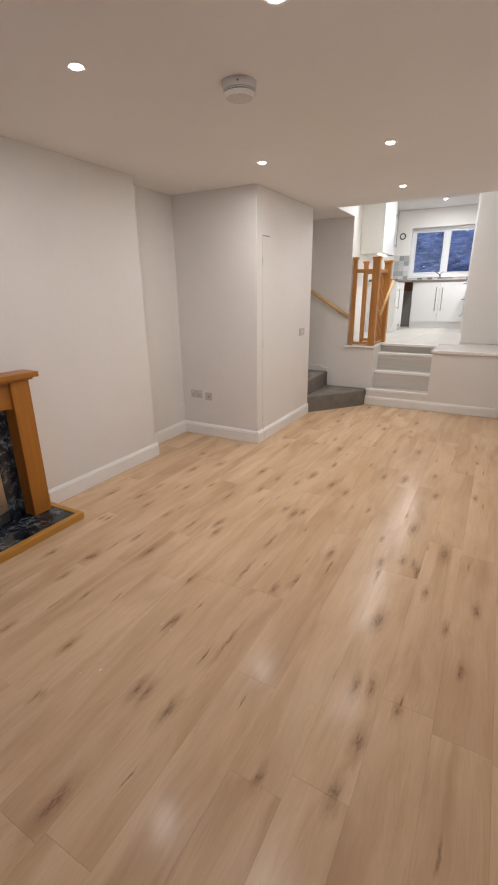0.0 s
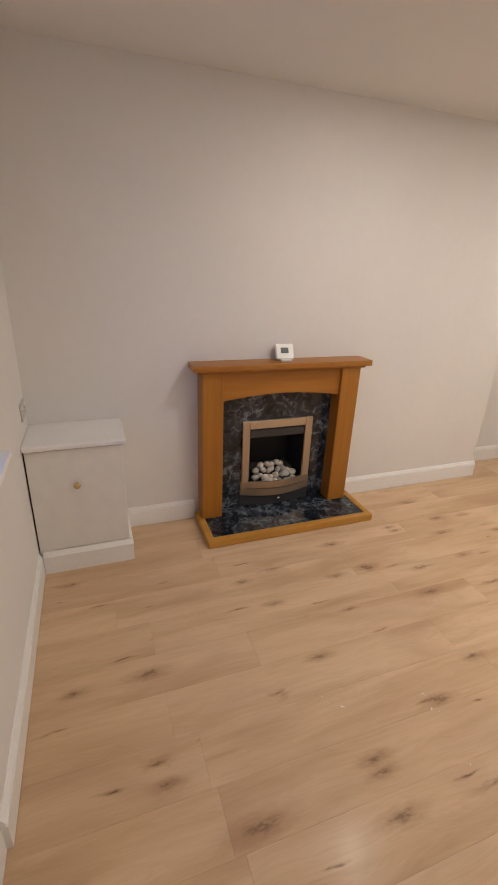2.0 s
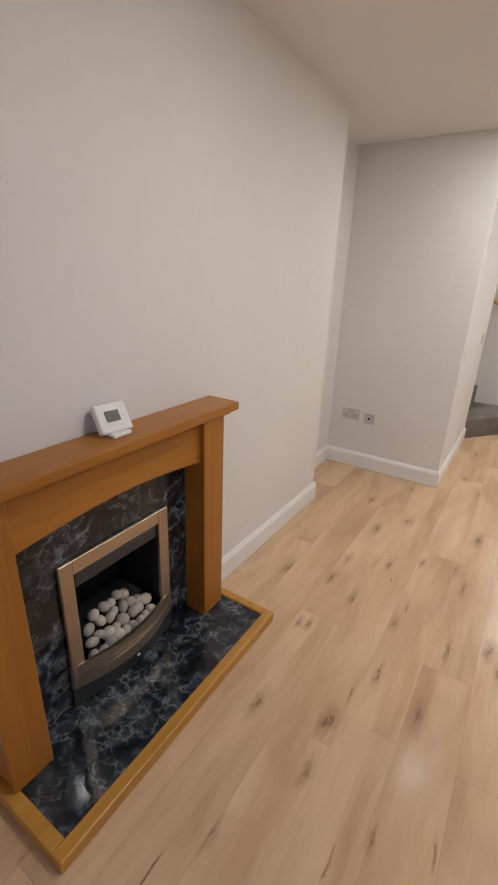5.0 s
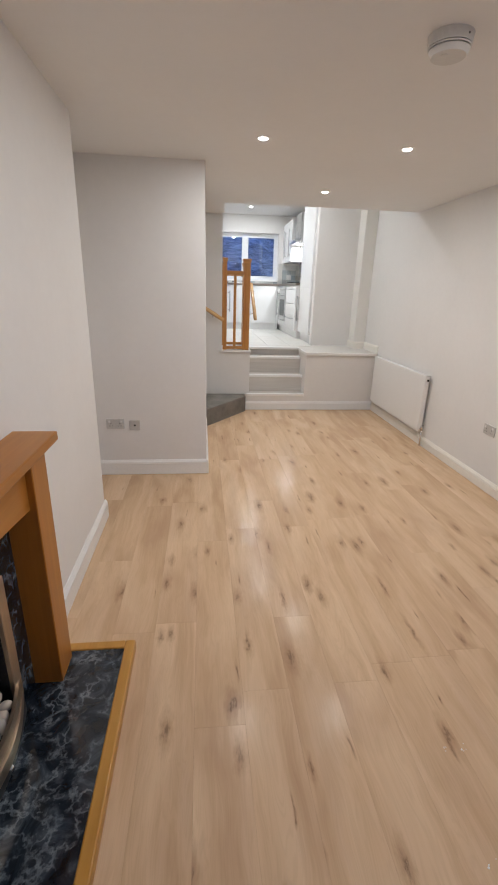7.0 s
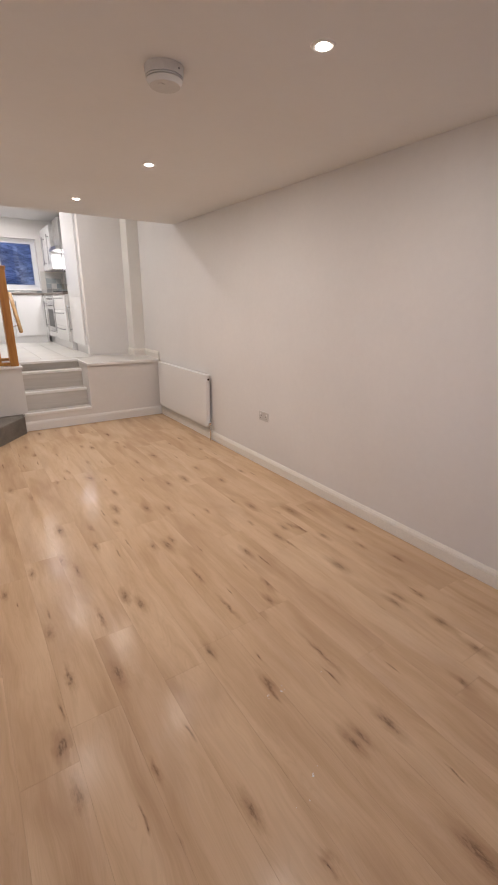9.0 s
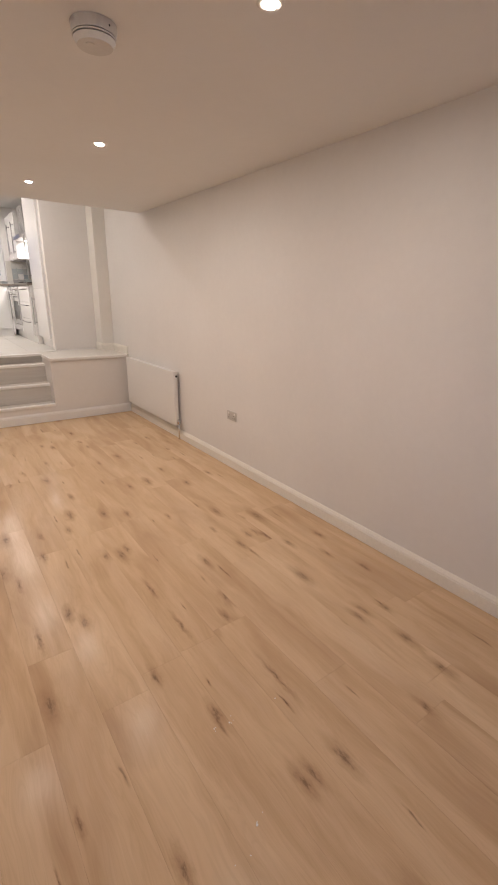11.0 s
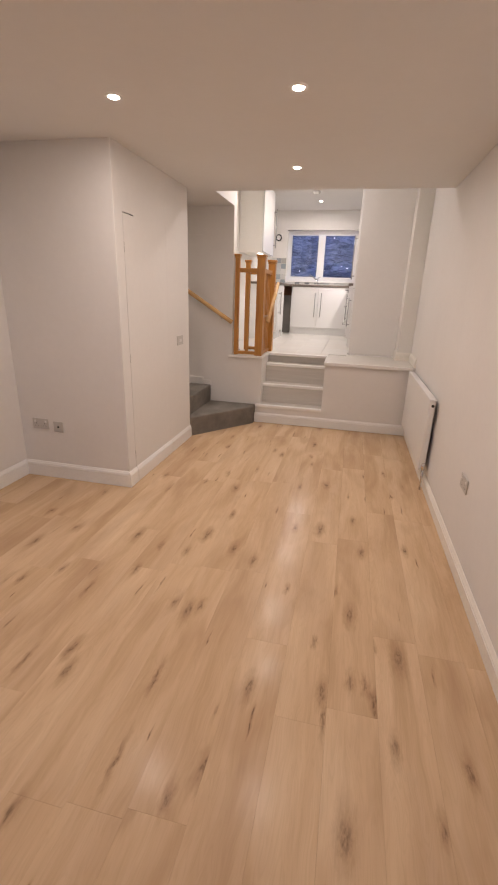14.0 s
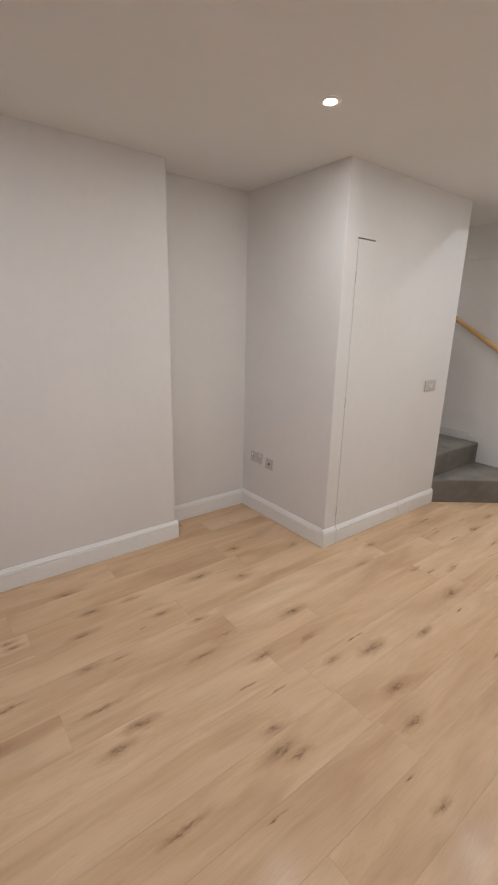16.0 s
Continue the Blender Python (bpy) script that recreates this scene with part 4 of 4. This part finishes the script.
def unit(name, x0, x1, y0, y1, z0, z1, face, fronts, label, plinth=0.0, category="kitchen unit", shell=None):
    """A kitchen unit; face "x+", "x-" or "y-"; fronts: (a0, a1, z0, z1, handle) along the front, handle None, "v0", "v1" or "h"."""
    u = thing(name, ((x0 + x1) / 2, (y0 + y1) / 2, z0), label, category, "kitchen units")
    zb = z0 + plinth
    part("carcass", boxes((x0, x1, y0, y1, zb, z1)), shell or GLOSSWHITE, u)
    if plinth:
        inset = {"x+": (x0, x1 - 0.03, y0, y1), "x-": (x0 + 0.03, x1, y0, y1), "y-": (x0, x1, y0 + 0.03, y1)}[face]
        part("plinth", boxes((*inset, z0, zb)), GLOSSWHITE, u)
    for a0, a1, b0, b1, handle in fronts:
        g = 0.002
        if face == "y-":
            d = part("door", boxes((a0 + g, a1 - g, y0 - 0.02, y0 - 0.001, b0 + g, b1 - g), bevel=0.002), GLOSSWHITE, u)
            at, off = (lambda s, z: (s, y0 - 0.02, z)), (0, -0.042, 0)
        elif face == "x-":
            d = part("door", boxes((x0 - 0.02, x0 - 0.001, a0 + g, a1 - g, b0 + g, b1 - g), bevel=0.002), GLOSSWHITE, u)
            at, off = (lambda s, z: (x0 - 0.02, s, z)), (-0.042, 0, 0)
        else:
            d = part("door", boxes((x1 + 0.001, x1 + 0.02, a0 + g, a1 - g, b0 + g, b1 - g), bevel=0.002), GLOSSWHITE, u)
            at, off = (lambda s, z: (x1 + 0.02, s, z)), (0.042, 0, 0)
        if handle == "h":
            bar_handle(d, at(a0 + 0.08, b1 - 0.05), at(a1 - 0.08, b1 - 0.05), off)
        elif handle:
            s = a0 + 0.055 if handle[0] == "a" else a1 - 0.055
            lo, hi = float(handle[1:].split("/")[0]), float(handle[1:].split("/")[1])
            bar_handle(d, at(s, lo), at(s, hi), off)
    return u


WT = 1.665   # underside of the worktop
DB = KF + 0.13
SF = 8.27    # carcass front of the sink run
OF = 2.28    # carcass front of the oven run
unit("sink_unit", 1.19, 2.23, SF, KY - 0.002, KF, WT, "y-", [(1.20, 1.695, DB, WT - 0.01, "b1.13/1.56"), (1.695, 2.20, DB, WT - 0.01, "a1.13/1.56")], "white gloss double sink base unit with steel handles", 0.13)
unit("corner_unit", OF, KR - 0.002, 8.06, KY - 0.01, KF, WT, "x-", [(8.06, 8.25, DB, WT - 0.01, "a1.1/1.56")], "white gloss corner base unit", 0.13)
unit("oven_housing", OF, KR - 0.002, 7.42, 8.055, KF, WT, "x-", [(7.43, 8.05, DB, DB + 0.10, None)], "white gloss oven housing unit", 0.13)
unit("drawer_unit", OF, KR - 0.002, 6.52, 7.415, KF, WT, "x-", [(6.53, 7.41, DB, 1.17, "h"), (6.53, 7.41, 1.17, 1.42, "h"), (6.53, 7.41, 1.42, WT - 0.01, "h")], "white gloss drawer unit with long steel handles", 0.13)
unit("tall_unit", 2.34, KR - 0.002, 5.725, 6.50, KF, 3.0, "x-", [(5.73, 6.495, DB, 1.62, "b1.10/1.50"), (5.73, 6.495, 1.62, 2.98, "b1.75/2.33")], "tall white gloss larder unit", 0.13, "larder unit")
unit("side_unit", KW + 0.002, 1.13, 6.95, 7.60, KF, WT, "x+", [(6.96, 7.59, DB, WT - 0.01, "a1.2/1.55")], "white gloss base unit on the side wall", 0.13)

part("corner_post", boxes((2.2305, OF - 0.021, SF - 0.018, SF + 0.05, KF + 0.02, WT - 0.01)), GLOSSWHITE, bpy.data.objects["corner_unit"], "white gloss corner filler")

ov = thing("built_in_oven", (OF, 7.74, 1.05), "stainless steel built-in oven with a dark window", "oven")
part("control_panel", boxes((OF - 0.03, OF - 0.001, 7.43, 8.05, 1.53, 1.655), bevel=0.002), STEEL, ov)
oven_door = part("oven_door", boxes((OF - 0.03, OF - 0.001, 7.43, 8.05, 1.04, 1.525), bevel=0.003), STEEL, ov)
part("oven_window", boxes((OF - 0.033, OF - 0.0305, 7.51, 7.97, 1.12, 1.42), bevel=0.001), DARKGREY, oven_door, "dark glass oven window")
for k in range(4):
    bm = rod(bmesh.new(), (OF - 0.03, 7.52 + 0.14 * k, 1.595), (OF - 0.05, 7.52 + 0.14 * k, 1.595), 0.016)
    part("knob", bm, CHROME, ov, "", True)
bar_handle(ov, (OF - 0.03, 7.48, 1.49), (OF - 0.03, 8.0, 1.49), (-0.035, 0, 0), 0.008)

wt = thing("worktop", (2.0, 8.5, WT), "grey-brown laminate kitchen worktop", "worktop")
part("sink_top", boxes((KW + 0.002, OF - 0.03, SF - 0.03, KY - 0.002, WT + 0.001, WT + 0.036), bevel=0.004), WORKTOP, wt)
part("oven_top", boxes((OF - 0.03, KR - 0.002, 6.51, KY - 0.002, WT + 0.001, WT + 0.036), bevel=0.004), WORKTOP, wt)
part("side_top", boxes((KW + 0.002, 1.16, 6.93, SF - 0.031, WT + 0.001, WT + 0.036), bevel=0.004), WORKTOP, wt)
WTT = WT + 0.037
sk = thing("sink", (1.62, 8.55, WTT), "stainless steel sink set in the worktop under the window", "sink")
part("drainer", boxes((1.25, 2.0, 8.36, 8.78, WTT, WTT + 0.008), bevel=0.003), STEEL, sk)
part("bowl", boxes((1.58, 1.95, 8.40, 8.74, WTT + 0.0085, WTT + 0.0095)), CHROME, sk)
tap = thing("kitchen_tap", (1.60, 8.80, WTT), "chrome mixer tap with a slanted spout behind the sink", "tap")
bm = bmesh.new()
rod(bm, (1.60, 8.80, WTT), (1.60, 8.80, WTT + 0.11), 0.018)
rod(bm, (1.60, 8.80, WTT + 0.10), (1.47, 8.62, WTT + 0.19), 0.011)
part("spout", bm, CHROME, tap, "", True)
bm = bmesh.new()
rod(bm, (1.60, 8.80, WTT + 0.11), (1.66, 8.80, WTT + 0.16), 0.007)
part("lever", bm, CHROME, tap, "", True)

# appliance space beside the sink unit
ap = thing("appliance_space", (0.93, 8.4, KF), "empty dark appliance space under the worktop", "appliance space")
part("back", boxes((KW + 0.004, 1.185, 8.62, 8.64, KF, WT)), SPACE_GREY, ap)
part("rail", boxes((KW + 0.004, 1.185, 8.60, 8.618, 1.50, WT)), BROWN, ap)
part("side_panel", boxes((1.11, 1.13, 7.61, 7.72, KF, WT)), GLOSSWHITE, ap)

# wall units
unit("wall_unit", KW + 0.002, 0.99, 6.28, 7.12, 2.08, 2.98, "x+", [(6.29, 7.11, 2.085, 2.975, "b2.2/2.75")], "white gloss wall cupboard with a cream end panel", category="wall unit", shell=CREAM)
part("under_light", boxes((0.90, 0.93, 6.45, 6.95, 2.073, 2.0795)), HOOD_GLOW, bpy.data.objects["wall_unit"], "lit strip under the cupboard")
unit("wall_unit", 2.44, KR - 0.002, 7.98, KY - 0.002, 2.12, 2.86, "x-", [(7.99, 8.44, 2.125, 2.855, "a2.2/2.7"), (8.44, 8.89, 2.125, 2.855, "a2.2/2.7")], "white gloss wall cupboards over the oven run", category="wall unit")
hood = thing("cooker_hood", (2.6, 7.65, 2.38), "stainless steel cooker hood with lit lamps", "cooker hood")
part("canopy", boxes((2.38, KR - 0.004, 7.33, 7.97, 2.395, 2.455), bevel=0.004), STEEL, hood)
part("chimney", boxes((2.47, KR - 0.004, 7.42, 7.88, 2.456, 2.90), bevel=0.003), STEEL, hood, "upright brushed steel chimney")
for y in (7.5, 7.8):
    part("lamp", disc(bmesh.new(), 2.55, y, 2.388, 2.394, 0.035, 0.035), HOOD_GLOW, hood)
# unseen lamp, assumed up the stairs to brighten the stairwell
downlight("downlight", -0.9, 4.4, 4.2, "lit round recessed downlight assumed above the stairs, out of view", "stair downlights")
spot("assumed_stair_lamp", -0.9, 4.4, 4.188, 26, WARM, 0.09)
spot("hood_lamp", 2.55, 7.65, 2.375, 16, COOL)
hob = thing("gas_hob", (2.57, 7.74, WTT), "black hob on the worktop with pan supports", "hob")
part("plate", boxes((2.33, 2.80, 7.45, 8.03, WTT, WTT + 0.01), bevel=0.003), DARKGREY, hob)
bm = bmesh.new()
for cx in (2.45, 2.68):
    for cy in (7.6, 7.88):
        box(bm, cx - 0.09, cx + 0.09, cy - 0.006, cy + 0.006, WTT + 0.02, WTT + 0.032)
        box(bm, cx - 0.006, cx + 0.006, cy - 0.09, cy + 0.09, WTT + 0.02, WTT + 0.032)
        disc(bm, cx, cy, WTT + 0.01, WTT + 0.02, 0.04, 0.035, 16)
part("pan_support", bm, BLACK, hob)
sp = thing("splashback", (KR, 7.65, WTT), "brushed steel splashback behind the hob", "splashback")
part("sheet", boxes((KR - 0.012, KR - 0.004, 7.36, 7.96, WTT, 2.39)), STEEL, sp)
ck = thing("wall_clock", (0.79, KY, 2.56), "small white wall clock with a dark ring", "clock")
part("face", rod(bmesh.new(), (0.79, KY - 0.02, 2.56), (0.79, KY - 0.001, 2.56), 0.075, 28), PLASTIC, ck)
bm = bmesh.new()
for i in range(28):
    a0, a1 = 2 * math.pi * i / 28, 2 * math.pi * (i + 1) / 28
    rod(bm, (0.79 + 0.052 * math.cos(a0), KY - 0.022, 2.56 + 0.052 * math.sin(a0)), (0.79 + 0.052 * math.cos(a1), KY - 0.022, 2.56 + 0.052 * math.sin(a1)), 0.012, 6)
part("ring", bm, DARKGREY, ck)
al = thing("heat_alarm", (1.62, 7.3, KC), "round white heat alarm on the kitchen ceiling", "heat alarm")
part("cover", disc(bmesh.new(), 1.62, 7.3, KC - 0.045, KC - 0.001, 0.045, 0.06), PLASTIC, al)

# ---------------------------------------------------------------- pieces: tiles and planks

TILE = 0.098
tile_mesh = mesh_of(boxes((-TILE / 2 + 0.002, TILE / 2 - 0.002, -0.004, 0.004, -TILE / 2 + 0.002, TILE / 2 - 0.002), bevel=0.0015), "mosaic_tile", MOSAIC)
tile_half = mesh_of(boxes((-TILE / 2 + 0.002, TILE / 2 - 0.002, -0.004, 0.004, -0.034, 0.034), bevel=0.0015), "mosaic_tile_cut", MOSAIC)
back = thing("tiled_splashback", (1.5, KY, WTT), "mosaic of grey, white and blue-grey wall tiles above the worktop", "wall tiles", "", "structure")
part("grout_bed", boxes((KW + 0.002, KWIN[0], KY - 0.006, KY - 0.001, WTT, 2.2), (KWIN[0], KR - 0.002, KY - 0.006, KY - 0.001, WTT, WTT + 0.07), (KWIN[1] + 0.01, KR - 0.002, KY - 0.006, KY - 0.001, WTT + 0.07, 2.12)), GROUT, back)
for i in range(int((KR - KW) / TILE)):
    x = KW + TILE * (i + 0.5) + 0.004
    rows = 5 if x < KWIN[0] - 0.04 else (4 if x > KWIN[1] + 0.06 else 0)
    for j in range(rows):
        o = new("tile", tile_mesh)
        o.parent, o.location = back, Vector((x, KY - 0.008, WTT + TILE * (j + 0.5))) - back.location
    if not rows:
        o = new("tile", tile_half)
        o.parent, o.location = back, Vector((x, KY - 0.008, WTT + 0.036)) - back.location
sback = thing("tiled_splashback", (KR, 7.5, WTT), "mosaic of grey and white wall tiles behind the oven run", "wall tiles", "", "structure")
part("grout_bed", boxes((KR - 0.0035, KR - 0.001, 6.51, KY - 0.01, WTT, 2.12)), GROUT, sback)
for i in range(24):
    y = 6.56 + TILE * i
    for j in range(4):
        if 7.3 < y < 8.0:
            continue
        o = new("tile", tile_mesh)
        o.parent = sback
        o.matrix_basis = pose(*(Vector((KR - 0.008, y, WTT + TILE * (j + 0.5))) - sback.location), 0, 0, 90)

# kitchen floor tiles
kfloor = thing("kitchen_floor", (1.8, 7, KF), "pale glazed kitchen floor tiles", "floor", "", "structure")
kt = mesh_of(boxes((-0.1635, 0.1635, -0.1635, 0.1635, -0.011, 0), bevel=0.0015), "floor_tile", VINYL)
for i in range(5):
    for j in range(10):
        x, y = CX0 - 0.33 + 0.165 + 0.33 * i, 5.48 + 0.165 + 0.33 * j
        if x > 2.35 or (y > 8.6):
            continue
        o = new("tile", kt)
        o.parent, o.location = kfloor, Vector((x, y, KF)) - kfloor.location
part("threshold", boxes((CX0, CX1, 5.335, 5.478, KF - 0.011, KF - 0.001)), VINYL, kfloor)
part("edge_floor", boxes((KW, CX0 - 0.333, 5.47, SF, KF - 0.011, KF - 0.001), (CX1 + 0.233, KR, 5.73, SF, KF - 0.011, KF - 0.001)), VINYL, kfloor)

# living-room floor of oak planks
floor = setting("floor", boxes((NX - T, RX + T, FY - 0.05, KY, -0.10, -0.0125)), UNDERLAY, "pale knotty oak plank laminate floor", "floor")
PITCH, LONG = 0.194, 1.285
plank_meshes, row_oak = {}, {}
# large knots: (x, y, size), by thirds of the room's width
KNOTS_BREAST = [(0.558, 0.19, 1.2), (0.50, 0.66, 0.8), (0.545, 0.675, 0.8), (0.655, 0.97, 1.2), (0.50, 1.055, 1.0), (0.512, 1.273, 0.9), (0.545, 1.70, 1.3), (0.724, -0.445, 0.9),
                (0.826, 0.076, 1.1), (0.924, -0.338, 0.9), (0.906, 0.57, 0.9), (0.884, 0.92, 0.9), (0.884, 1.497, 0.9), (0.913, 2.906, 1.0), (1.145, -1.28, 0.8), (1.143, -0.994, 1.5),
                (1.069, 0.01, 0.6), (1.092, 0.495, 1.4), (1.13, 1.955, 1.5), (1.187, 4.123, 0.9), (0.728, 1.36, 0.8)]
KNOTS_MIDDLE = [(1.335, 0.885, 1.1), (1.29, 1.605, 1.0), (1.286, 2.886, 0.8), (1.281, -0.275, 1.0), (1.487, 0.39, 1.0), (1.50, 1.855, 0.9), (1.575, -0.978, 1.0), (1.50, -1.01, 0.8),
                (1.61, 0.09, 1.1), (1.78, -0.745, 1.8), (1.72, -0.29, 1.1), (1.765, -0.285, 0.9), (1.695, 1.36, 1.5), (1.745, 1.41, 1.0), (1.775, 1.96, 1.4), (1.72, 3.83, 0.9),
                (1.65, 2.39, 1.1), (1.895, -0.31, 1.4), (1.935, 0.535, 0.9), (1.92, 1.872, 1.1), (2.095, 1.0, 1.2), (2.118, 2.325, 1.0), (2.07, 3.01, 0.9), (2.123, 3.555, 0.8), (2.155, 1.66, 0.7)]
KNOTS_WINDOW = [(2.318, -0.36, 0.9), (2.388, 1.045, 1.2), (2.334, 1.316, 0.7), (2.55, -0.29, 1.2), (2.50, 0.15, 1.1), (2.556, 0.17, 1.0), (2.49, 0.56, 1.7), (2.50, 1.13, 1.0),
                (2.56, 1.13, 0.8), (2.492, 1.54, 1.4), (2.56, 2.135, 1.2), (2.504, 2.545, 0.9), (2.67, 0.115, 0.9), (2.66, 0.88, 1.0), (2.71, 1.31, 1.8), (2.831, 2.234, 0.9),
                (2.784, 0.655, 0.9), (2.867, 0.42, 0.8), (2.905, 0.859, 1.0)]
CRACKS = [(1.125, 0.885, 1.3), (1.12, 1.385, 1.1), (1.708, 0.945, 1.3), (1.718, 0.60, 1.5), (1.915, 0.095, 1.8), (2.40, 0.94, 1.2), (0.906, 0.60, 1.0)]
KNOTS = [(x, y, 0.0125 * k, 0.040 * k) for x, y, k in KNOTS_BREAST + KNOTS_MIDDLE + KNOTS_WINDOW] + [(x, y, 0.007, 0.046 * k) for x, y, k in CRACKS]


def plank(row, x0, x1, y0, y1):
    key = (round(x1 - x0, 3), round(y1 - y0, 3), row)
    if key not in plank_meshes:
        w, l = key[:2]
        plank_meshes[key] = mesh_of(boxes((-w / 2 + 0.0001, w / 2 - 0.0001, -l / 2 + 0.0001, l / 2 - 0.0001, -0.012, 0), bevel=0.0005), "plank", row_oak[row])
    o = new("plank", plank_meshes[key])
    o.parent, o.location = floor, ((x0 + x1) / 2, (y0 + y1) / 2, 0)


first = 1.44 - PITCH * 9
rng = random.Random(11)
FIXED = {8: -0.94, 10: -0.836, 13: -0.383, 9: 0.43, 12: 1.26, 5: 0.19, 6: 0.335}
for k in range(19):
    x0, x1 = max(first + PITCH * k, NX - 0.01), min(first + PITCH * (k + 1), RX + 0.005)
    if x1 - x0 < 0.01:
        continue
    row_oak[k] = oak_floor([q for q in KNOTS if x0 <= q[0] < x1])
    start = FIXED.get(k, rng.uniform(-1.2, 0.1))
    y = start - LONG * math.ceil((start - FY) / LONG)
    while y < SY:
        a, b = max(y, FY - 0.02), min(y + LONG, SY + 0.01)
        if b - a > 0.03:
            plank(k, x0, x1, a, b)
        y += LONG
